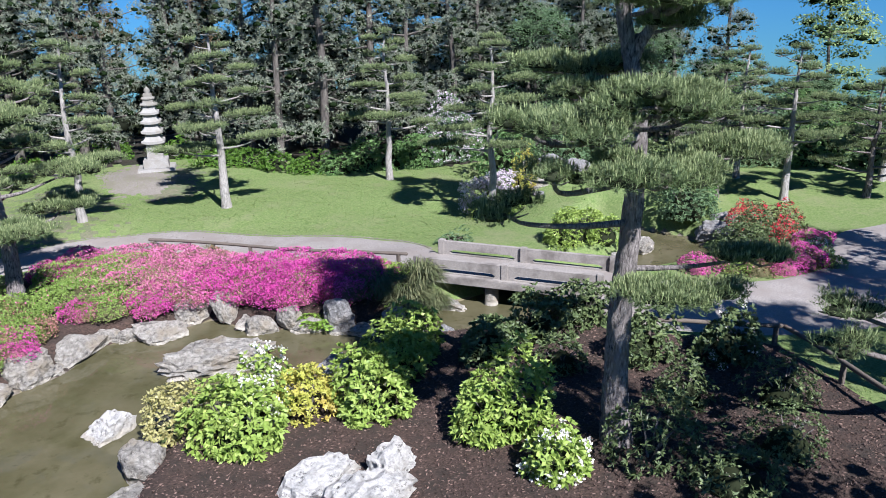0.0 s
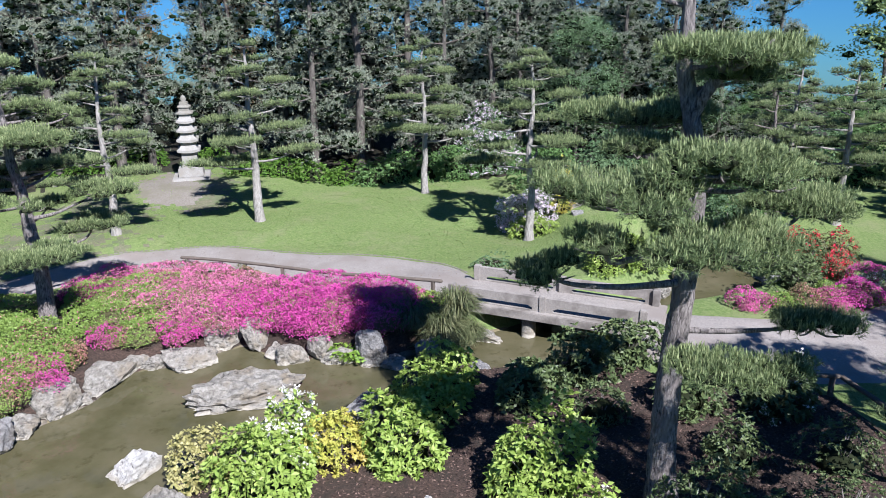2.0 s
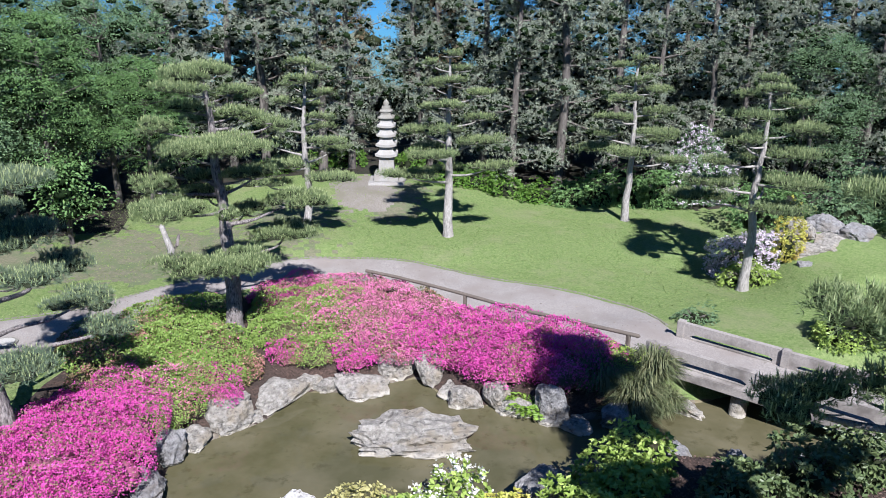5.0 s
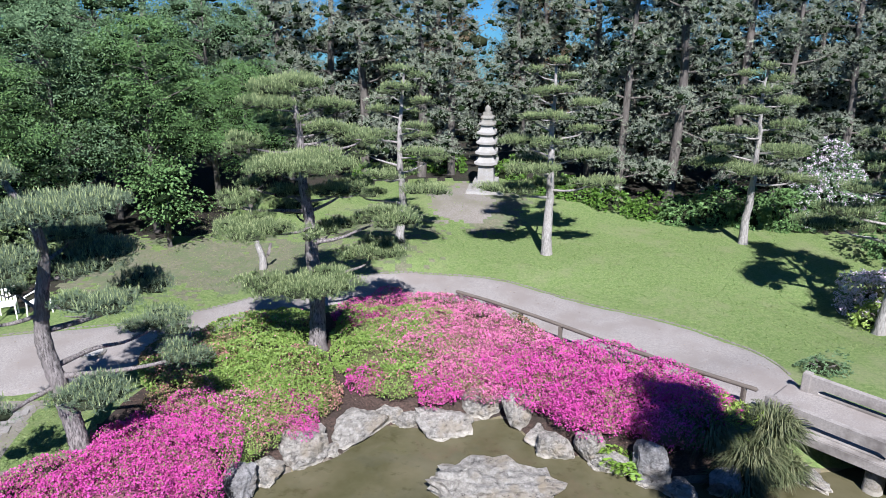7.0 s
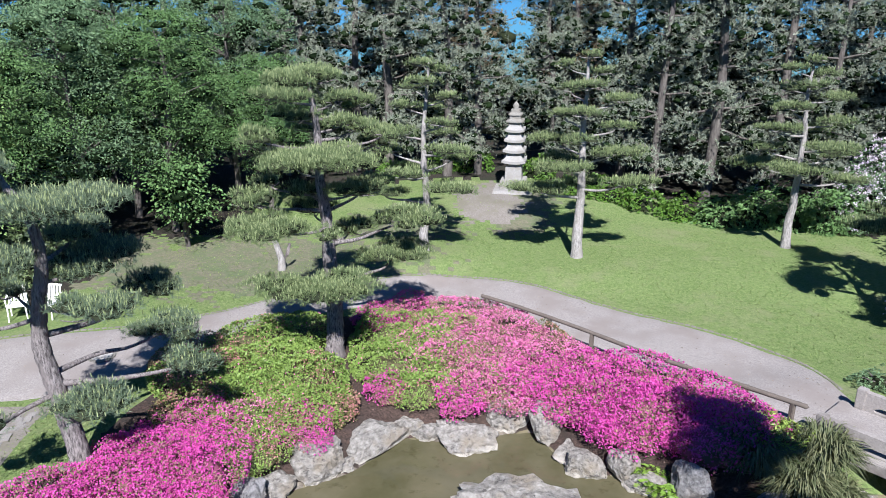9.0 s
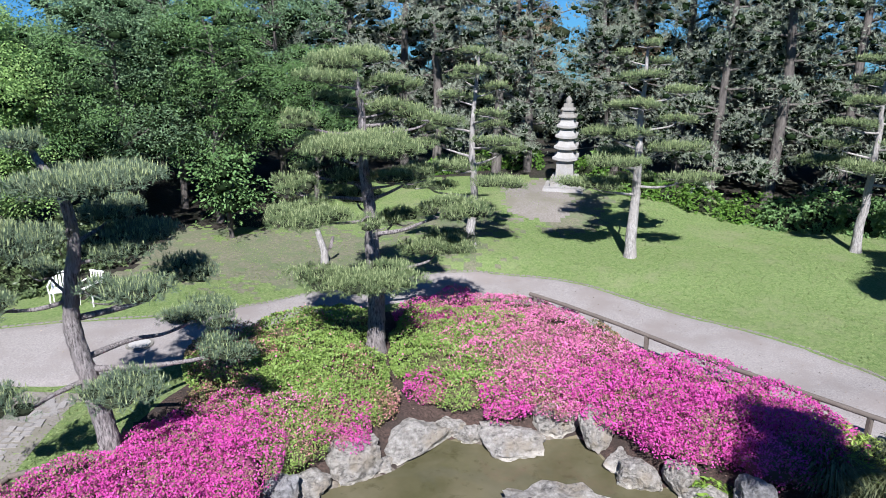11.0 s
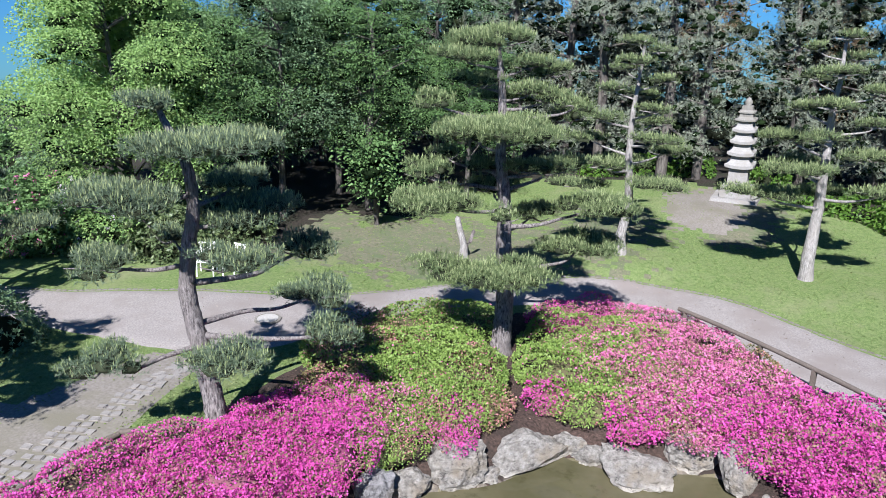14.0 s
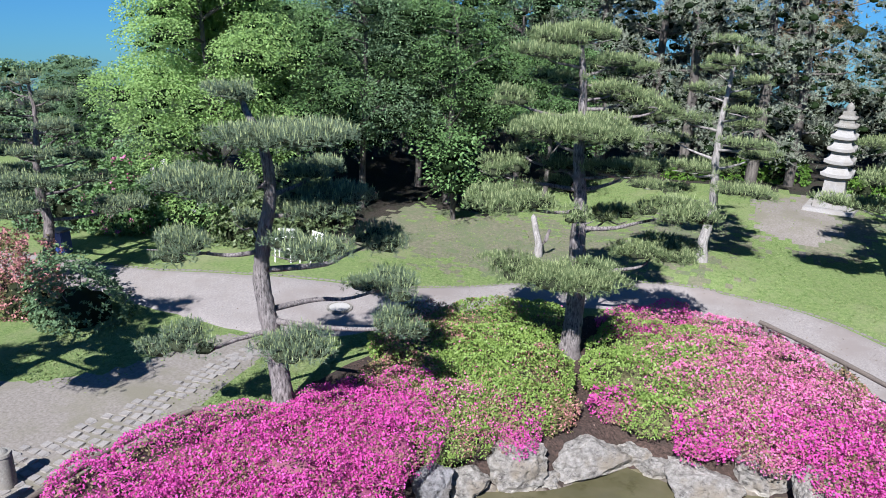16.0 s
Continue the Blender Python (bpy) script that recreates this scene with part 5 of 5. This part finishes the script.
def clump_cores(rng, clumps, k=.66, deep=.48):
    """Dark uneven cushions deep inside the clumps; their near-black colour stands for shade."""
    shapes = [lump(rng, 1, 1, deep, 1) for _ in range(5)]
    out = []
    for i, (c, r) in enumerate(clumps):
        v, f = shapes[i % 5]
        a = rng.uniform(0, 6.28)
        turn = np.array([[math.cos(a), -math.sin(a), 0], [math.sin(a), math.cos(a), 0], [0, 0, 1]])
        out.append((c + (v @ turn.T) * r * k, f))
    return join(out)


def wood_pine(seed, height, bare, label, needle="needle_wood"):
    rng = np.random.default_rng(seed)
    tree = empty_thing("woodland_pine", 0, 0, 0, label, "pine tree", "woodland pines")
    line = smooth_line([(0, 0, -.6), (rng.normal(0, .1), rng.normal(0, .1), height * .35), (rng.normal(0, .2), rng.normal(0, .2), height * .7), (rng.normal(0, .2), 0, height)], 16)
    v, f = tube(line, np.linspace(.21, .05, 16), 10, .06, seed)
    part_np("trunk", v, f, "bark_wood", tree, "", True)
    clumps, limbs = [], []
    z = bare
    while z < height - .2:
        t = (z - bare) / (height - bare)
        reach = (2.3 * (1 - .55 * t)) * rng.uniform(.7, 1.15)
        i = int(z / height * 15)
        for k in range(3):
            a = rng.uniform(0, 6.28)
            e = line[min(i, 15)] + np.array([reach * math.cos(a), reach * math.sin(a), rng.uniform(-.2, .5)])
            s = np.array([line[min(i, 15)][0], line[min(i, 15)][1], z - .2])
            limbs.append(tube([s, (s + e) / 2 + np.array([0, 0, -.1]), e], [.055, .035, .015], 5, .1, k))
            for q in (.32, .52, .72, .90, 1.06):
                clumps.append((s + (e - s) * q + rng.normal(0, .20, 3), rng.uniform(.30, .56)))
        z += rng.uniform(.5, .85)
    v, f = join(limbs)
    part_np("branchwork", v, f, "bark_wood", tree, "", True)
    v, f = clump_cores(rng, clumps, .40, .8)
    part_np("dark_crown_core", v, f, "inner_wood", tree, "near-black core for the shade inside the crown")
    v, f = crown_clumps(rng, clumps, 150, .135, .024, .66, "needle", .75)
    part_np("crown", v, f, needle, tree, "ragged clumps of long needles")
    return tree


def leaf_tree(seed, height, bare, spread, leaf, label, n=150, size=.16, name="broadleaf_tree", droop=0.0, r0=.16, bark="bark_wood", group="broadleaf trees", dens=150, core=.46):
    rng = np.random.default_rng(seed)
    tree = empty_thing(name, 0, 0, 0, label, "tree", group)
    line = smooth_line([(0, 0, -.6), (rng.normal(0, .15), rng.normal(0, .15), height * .3), (rng.normal(0, .3), rng.normal(0, .3), height * .75), (0, 0, height * .95)], 14)
    v, f = tube(line, np.linspace(r0, .03, 14), 10, .06, seed)
    part_np("trunk", v, f, bark, tree, "", True)
    clumps, limbs = [], []
    for k in range(int(n * .46)):
        t = rng.uniform() ** .8
        z = bare + (height - bare) * t
        r = spread * math.sqrt(max(.05, 1 - (1.9 * t - .75) ** 2 / 1.35)) * rng.uniform(.45, 1.05)
        a = rng.uniform(0, 6.28)
        c = np.array([r * math.cos(a), r * math.sin(a), z - droop * r])
        clumps.append((c, rng.uniform(.55, 1.12)))
        if k % 4 == 0:
            i = max(1, int(min(1, max(.1, (z - .9) / height)) * 13))
            limbs.append(tube([line[i], (line[i] + c) / 2 + np.array([0, 0, .1]), c], [.05, .03, .01], 5, .1, k))
    v, f = join(limbs)
    part_np("branchwork", v, f, bark, tree, "", True)
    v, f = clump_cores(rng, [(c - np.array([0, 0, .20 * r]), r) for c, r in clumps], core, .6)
    part_np("dark_crown_core", v, f, "inner_wood", tree, "near-black core for the shade inside the crown")
    v, f = crown_clumps(rng, clumps, dens, size, size * .62, .6, "leaf", .5)
    part_np("crown", v, f, leaf, tree, "many small leaves in loose sprays")
    return tree


def plant(proto, spots):
    """Moves the first tree to the first spot and copies it to the others."""
    for k, (x, y, s, rz) in enumerate(spots):
        m = pose(x, y, float(land(np.array([x]), np.array([y]))[0]), 0, 0, rz)
        if k == 0:
            proto.matrix_basis = m @ Matrix.Diagonal((s, s, s, 1))
        else:
            c = copy_thing(proto, m)
            c.scale = (s, s, s)


rngw = np.random.default_rng(77)
SPOTS = []
for x0, y0, x1, y1, n in ((-9, 33.5, 31, 30, 20), (-13, 36.3, 33, 33, 6), (8, 29.5, 20, 27, 5), (-20, 29, -11, 31, 2)):
    for k in range(n):
        t = (k + rngw.uniform(.15, .85)) / n
        x, y = x0 + (x1 - x0) * t, y0 + (y1 - y0) * t + rngw.uniform(-1.1, 1.1)
        if abs(x - 3.15) < 1.2 and y < 33:
            x += 2.4
        SPOTS.append((x, y, rngw.uniform(.9, 1.25), rngw.uniform(0, 360)))
RIGHT_EDGE = [(19.8, 26.3, .9, 10), (22.0, 25.0, .95, 60), (24.2, 23.4, .9, 120), (26.4, 22.0, .9, 200), (28.4, 20.4, .85, 280), (30.4, 18.8, .8, 330), (21.5, 28.0, 1.0, 30), (25.8, 25.6, .95, 90), (29.4, 22.6, .9, 150),
              (-15.5, 31.5, 1.0, 190)]
wp = [wood_pine(301, 11.2, 1.7, "tall shaggy dark woodland pine"), wood_pine(302, 10.8, 2.1, "tall thin woodland pine with bare lower trunk"), wood_pine(303, 11, 1.5, "dense dark woodland pine clothed low")]
for k in range(3):
    plant(wp[k], SPOTS[k::3] + RIGHT_EDGE[k::3])
plant(wood_pine(304, 11, 3.5, "thin pine with browning needles", "needle_dry"), [(6.2, 34, 1, 40), (-2.5, 38, 1.1, 100), (1.5, 40, 1.1, 200)])
dk = leaf_tree(311, 9.5, 2.5, 3.0, "leaf_dark", "dense dark green broadleaf tree at the wood's edge", 230, .092, dens=380, core=.36)
plant(dk, [(-12.5, 26.5, 1.0, 0), (-17.5, 28, 1.1, 90), (-8.8, 28.5, .95, 190), (-21, 27, .8, 30), (22, 24, .8, 60), (27, 21, .7, 200), (34.5, 16.4, .42, 80), (38.5, 12.8, .38, 250), (39.5, 8.6, .34, 10), (-24.5, 20.5, .5, 10), (-28.5, 18.5, .45, 40), (-20.5, 23, .72, 70), (-13.0, 22.6, .9, 300)])
md = leaf_tree(312, 8.5, 2.9, 2.7, "leaf_mid", "broad green tree with spreading sprays", 150, .082, dens=590, core=.34)
plant(md, [(-10.4, 24.6, .95, 0), (-14.2, 20.2, .85, 120), (-17.5, 23.5, .9, 240), (-7.2, 27.0, .75, 70), (30.5, 19.5, .6, 0), (32.5, 16.2, .42, 60), (34.6, 13.6, .38, 20), (37.0, 10.8, .36, 110)])
mp = leaf_tree(313, 8.2, 1.0, 2.5, "leaf_bright", "bright yellow-green maple in fresh leaf", 250, .082, r0=.14, dens=780, core=.30)
plant(mp, [(-16.2, 18.4, 1.05, 0), (-17.6, 20.6, 1.0, 140)])
plant(leaf_tree(314, 2.9, 1.1, .8, "leaf_mid", "small light green tree on the slope", 40, .14, r0=.10), [(-9.3, 22.8, 1, 0)])
plant(leaf_tree(315, 12, 1.0, 2.6, "leaf_willow", "tall pale green weeping willow", 190, .2, "willow_tree", .35), [(38.0, 18.2, .80, 0)])
far = leaf_tree(316, 7, .3, 3.4, "leaf_dark", "distant dark green rounded tree", 120, .26, group="distant trees")
plant(far, [(-44, 38, .62, 0), (-52, 30, .6, 50), (-36, 44, .85, 100), (-58, 20, .6, 200), (-34, 26, .58, 20), (48, 26, .5, 120), (52, 14, .42, 220), (44, 30, .62, 300), (56, 20, .48, 10), (40, 8, .36, 70), (46, 6, .36, 150)])


def far_woods():
    """The wood goes on behind its front trees."""
    rng = np.random.default_rng(91)
    line = smooth_line([(-22, 33), (-17, 37), (-10, 41), (5, 43), (18, 40), (26, 33), (32, 23.5)], 400)
    clumps = []
    for k in range(900):
        p = line[rng.integers(400)]
        x, y = p[0] + rng.normal(0, 1.2), p[1] + rng.uniform(-1, 2.5)
        top = 5.9 + 1.6 * math.sin(x * .9) + 1.1 * math.sin(x * 2.3 + y)
        clumps.append((np.array([x, y, land(x, y) + .3 + (top - .3) * rng.uniform(0, 1)]), rng.uniform(.9, 1.5)))
    # these cushions colour the wood's depth near-black in place of shade
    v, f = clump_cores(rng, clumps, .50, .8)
    tagged(new("far_wood_shade", mesh_np("far_wood_shade", v, f, "inner")), "near-black cores for the shade in the wood beyond", "woodland", kind="stuff")
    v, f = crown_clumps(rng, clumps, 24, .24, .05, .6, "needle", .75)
    # needle_far carries the shade of the front trees in its colour
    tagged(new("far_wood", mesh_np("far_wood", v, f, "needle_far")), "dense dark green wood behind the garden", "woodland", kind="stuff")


far_woods()

# trees behind the viewer, whose shade lies on the near bed
plant(wood_pine(305, 11, 2.6, "tall pine at the garden's near side"), [(19.2, -1.9, .72, 300), (14.5, -8.0, 1.0, 90), (18.5, -6.5, 1.0, 200), (22, -2.5, .9, 20), (7.4, -5.9, .85, 250)])


# ---------------------------------------------------------------- seats, bollards and small things
def chair(x, y, rz):
    c = empty_thing("garden_chair", x, y, gz(x, y), "white plastic garden chair on the grass under the pine", "chair", "garden chairs", rz)
    for sx in (-.23, .23):
        part("front_leg", beam_bm((sx, -.23, 0), (sx * .95, -.2, .42), .035, .035, .006), "pale_paint", c)
        part("back_leg", beam_bm((sx, .25, 0), (sx * .95, .2, .62), .035, .035, .006), "pale_paint", c)
        part("armrest", beam_bm((sx * 1.05, -.22, .63), (sx * 1.05, .24, .65), .045, .03, .006), "pale_paint", c)
        part("arm_post", beam_bm((sx, -.2, .42), (sx * 1.05, -.2, .63), .03, .03, .006), "pale_paint", c)
    part("seat", box_bm(.48, .46, .03, Matrix.Translation((0, 0, .43)), .01), "pale_paint", c)
    for k in range(5):
        u = -.18 + .09 * k
        part("back_slat", beam_bm((u, .22, .46), (u, .30, .84), .055, .018, .004), "pale_paint", c)
    part("back_rail", beam_bm((-.24, .305, .85), (.24, .305, .85), .03, .05, .008), "pale_paint", c)


chair(-12.05, 16.25, 20)
chair(-11.25, 16.4, -15)


def bollard(x, y):
    b = empty_thing("bollard", x, y, gz(x, y), "short grey round post beside the cobbles", "bollard", "bollards")
    v, f = tube([(0, 0, -.1), (0, 0, .5), (0, 0, .56)], [.16, .16, .15], 20)
    part_np("post", v, f, "granite_dark", b, "", True)
    bm = bmesh.new()
    bmesh.ops.create_cone(bm, cap_ends=True, segments=20, radius1=.165, radius2=.15, depth=.04, matrix=Matrix.Translation((0, 0, .58)))
    part("cap", bm, "granite_dark", b, "flat worn cap")


bollard(-9.95, 5.55)
bollard(-9.5, 4.9)


def manhole(x, y):
    m = empty_thing("manhole_cover", x, y, gz(x, y) + .075, "pale round manhole cover in the path", "manhole cover")
    bm = bmesh.new()
    bmesh.ops.create_cone(bm, cap_ends=True, segments=32, radius1=.33, radius2=.32, depth=.03)
    part("frame", bm, "path_stone", m)
    bm = bmesh.new()
    bmesh.ops.create_cone(bm, cap_ends=True, segments=32, radius1=.26, radius2=.255, depth=.03, matrix=Matrix.Translation((0, 0, .012)))
    part("cover", bm, "pale_stone", m)


manhole(-8.8, 13.86)


def bin_box(x, y):
    b = empty_thing("litter_bin", x, y, gz(x, y), "small dark blue bin beside the bushes", "bin")
    part("body", box_bm(.42, .36, .7, Matrix.Translation((0, 0, .35)), .03), "blue", b)
    part("lid", box_bm(.46, .40, .07, Matrix.Translation((0, 0, .73)), .02), "dark_metal", b)


bin_box(-18.6, 14.2)


def stump(x, y, h):
    s = empty_thing("tree_stub", x, y, gz(x, y), "pale bare leaning trunk of a cut tree", "tree stub")
    v, f = tube([(0, 0, -.1), (.02, 0, .4), (-.12, 0, h * .7), (-.22, .05, h)], [.16, .12, .10, .09], 10, .08, 7)
    part_np("trunk", v, f, "bark_pale", s, "", True)
    v, f = tube([(.0, 0, .2), (.22, 0, .55), (.32, .05, .9)], [.08, .06, .05], 8, .08, 8)
    part_np("side_limb", v, f, "bark_dark", s, "", True)


stump(-5.6, 20.6, 1.25)


# ---------------------------------------------------------------- loose bark on the beds
def bark_chips(name, poly, n, seed, label):
    rng = np.random.default_rng(seed)
    p = np.asarray(poly)
    x = rng.uniform(p[:, 0].min(), p[:, 0].max(), n * 3)
    y = rng.uniform(p[:, 1].min(), p[:, 1].max(), n * 3)
    ok = (signed(poly, x, y) < -.02) & (signed(POND, x, y) > .3)
    x, y = x[ok][:n], y[ok][:n]
    pos = np.stack([x, y, ground_z(x, y) + .012], 1)
    way = rng.normal(size=(len(x), 3)) * np.array([1, 1, .18])
    v, f = leaves(rng, pos, way, .062, .03, 0, .1)
    tagged(new(name, mesh_np(name, v, f, "chip")), label, "bark mulch", kind="stuff")


bark_chips("bark_mulch", MULCH, 24000, 8, "loose reddish-brown bark chips on the bed")
def lawn_blades():
    """Short tufts that break up the lawn's surface."""
    rng = np.random.default_rng(12)
    x = np.concatenate([rng.uniform(-10, 17, 70000), rng.uniform(-14, -6.3, 16000), rng.uniform(12, 22, 14000)])
    y = np.concatenate([rng.uniform(13.5, 30, 70000), rng.uniform(8, 13, 16000), rng.uniform(-2, 5.5, 14000)])
    pairs = np.array(PATH_PAIRS)
    way = np.concatenate([smooth_line(pairs[:, :2], 60), smooth_line(pairs[:, 2:], 60)[::-1]])
    pairs = np.array(RIGHT_PAIRS)
    way2 = np.concatenate([smooth_line(pairs[:, :2], 40), smooth_line(pairs[:, 2:], 40)[::-1]])
    ok = (signed(way, x, y) > .02) & (signed(way2, x, y) > .02) & (signed(BED, x, y) > .05) & (signed(MULCH, x, y) > .1) & (signed(POND, x, y) > .3) & (signed(DIRT, x, y) > -.1 * rng.uniform(0, 2, len(x)) ** 3)
    ok &= ~((((x - 2.6) / 1.8) ** 2 + ((y - 27.2) / 3.0) ** 2 < 1) & (rng.uniform(size=len(x)) < .85))
    ok &= (y < 31) & ~((x > 6) & (y > 35 - .75 * x)) & (.5 + .5 * wobble(x, y, .8) > rng.uniform(-.6, .75, len(x)))
    x, y = x[ok], y[ok]
    pos = np.stack([x, y, ground_z(x, y) - .01], 1)
    v, f = leaves(rng, pos, rng.normal(size=(len(x), 3)) * np.array([.9, .9, .2]) + np.array([0, 0, .3]), .055, .045, 0, .3, level=.3)
    tagged(new("lawn_grass", mesh_np("lawn_grass", v, f, "lawn_blade")), "short uneven tufts of mown lawn grass", "grass", kind="stuff")


lawn_blades()


def path_litter():
    """Leaves, twigs and grit blown along the path."""
    rng = np.random.default_rng(14)
    p = smooth_line(PATH_PAIRS, 300)[rng.integers(60, 300, 1000)]
    t = rng.beta(.55, .55, (len(p), 1))
    xy = p[:, :2] + (p[:, 2:] - p[:, :2]) * t + rng.normal(0, .05, (len(p), 2))
    pos = np.stack([xy[:, 0], xy[:, 1], ground_z(xy[:, 0], xy[:, 1]) + .045 + .02 * (1 - (2 * t[:, 0] - 1) ** 2)], 1)
    way = rng.normal(size=pos.shape) * np.array([1, 1, .1])
    v, f = leaves(rng, pos, way, .042, .022, 0, .08)
    tagged(new("path_litter", mesh_np("path_litter", v, f, "litter")), "dry leaves and twigs scattered on the gravel path", "leaf litter", kind="stuff")


path_litter()
bark_chips("bed_litter", BED, 7000, 9, "dry brown leaf litter between the azaleas")


# ---------------------------------------------------------------- kerb and setts
def build_setts():
    rng = np.random.default_rng(5)
    track = tagged(new("cobbled_track"), "narrow track of uneven pale stone setts", "paving", kind="structure")
    meshes = []
    for k in range(6):
        bm = box_bm(.19, .165, .10, None, .018)
        for v in bm.verts:
            v.co += Vector(rng.normal(0, .008, 3))
        me = bpy.data.meshes.new("sett")
        bm.to_mesh(me)
        bm.free()
        me.materials.append(MAT["sett"])
        meshes.append(me)
    left = smooth_line([(-9.62, 11.2), (-9.75, 10.2), (-10.05, 8.3), (-10.75, 6.4), (-11.6, 4.4)], 37)
    right = smooth_line([(-9.1, 11.3), (-9.15, 10.2), (-9.2, 8.4), (-9.35, 6.3), (-9.7, 4.2)], 37)
    n = 0
    for i in range(37):
        w = np.linalg.norm(left[i] - right[i])
        cols = max(3, int(w / .205))
        e = right[i] - left[i]
        turn = math.degrees(math.atan2(e[1], e[0]))
        for c in range(cols):
            p = left[i] + (right[i] - left[i]) * ((c + .5 + .25 * (i % 2)) / (cols + .25)) + rng.normal(0, .012, 2)
            if rng.uniform() < .08 + .12 * (i < 8):
                continue
            if n > 295:
                continue
            ob = new("sett", meshes[rng.integers(6)])
            ob.parent = track
            ob.matrix_basis = pose(p[0], p[1], gz(p[0], p[1]) - .036 + rng.uniform(0, .012), rng.normal(0, .7), rng.normal(0, .7), turn + rng.normal(0, 4))
            n += 1


build_setts()


def build_kerb():
    """Small stones set along the lawn side of the garden path."""
    rng = np.random.default_rng(6)
    line = smooth_line([(p[0], p[1]) for p in PATH_PAIRS], 400)
    d = np.r_[0, np.cumsum(np.linalg.norm(np.diff(line, axis=0), axis=1))]
    verts, faces, n = [], [], 0
    for s in np.arange(6, d[-1] - .5, .17):
        x, y = np.interp(s, d, line[:, 0]), np.interp(s, d, line[:, 1])
        e = np.array([np.interp(s + .1, d, line[:, 0]) - x, np.interp(s + .1, d, line[:, 1]) - y])
        a = math.atan2(e[1], e[0]) + rng.normal(0, .06)
        bm = box_bm(.15, .10, .10, Matrix.Translation((x, y, gz(x, y) - .042 + rng.uniform(0, .014))) @ Matrix.Rotation(a, 4, "Z"), .015)
        bm.verts.index_update()
        verts += [tuple(v.co) for v in bm.verts]
        faces += [tuple(v.index + n for v in f.verts) for f in bm.faces]
        n = len(verts)
        bm.free()
    me = bpy.data.meshes.new("path_kerb")
    me.from_pydata(verts, [], faces)
    me.materials.append(MAT["path_stone"])
    tagged(new("path_kerb", me), "row of small pale kerb stones along the lawn", "kerb", kind="structure")


build_kerb()
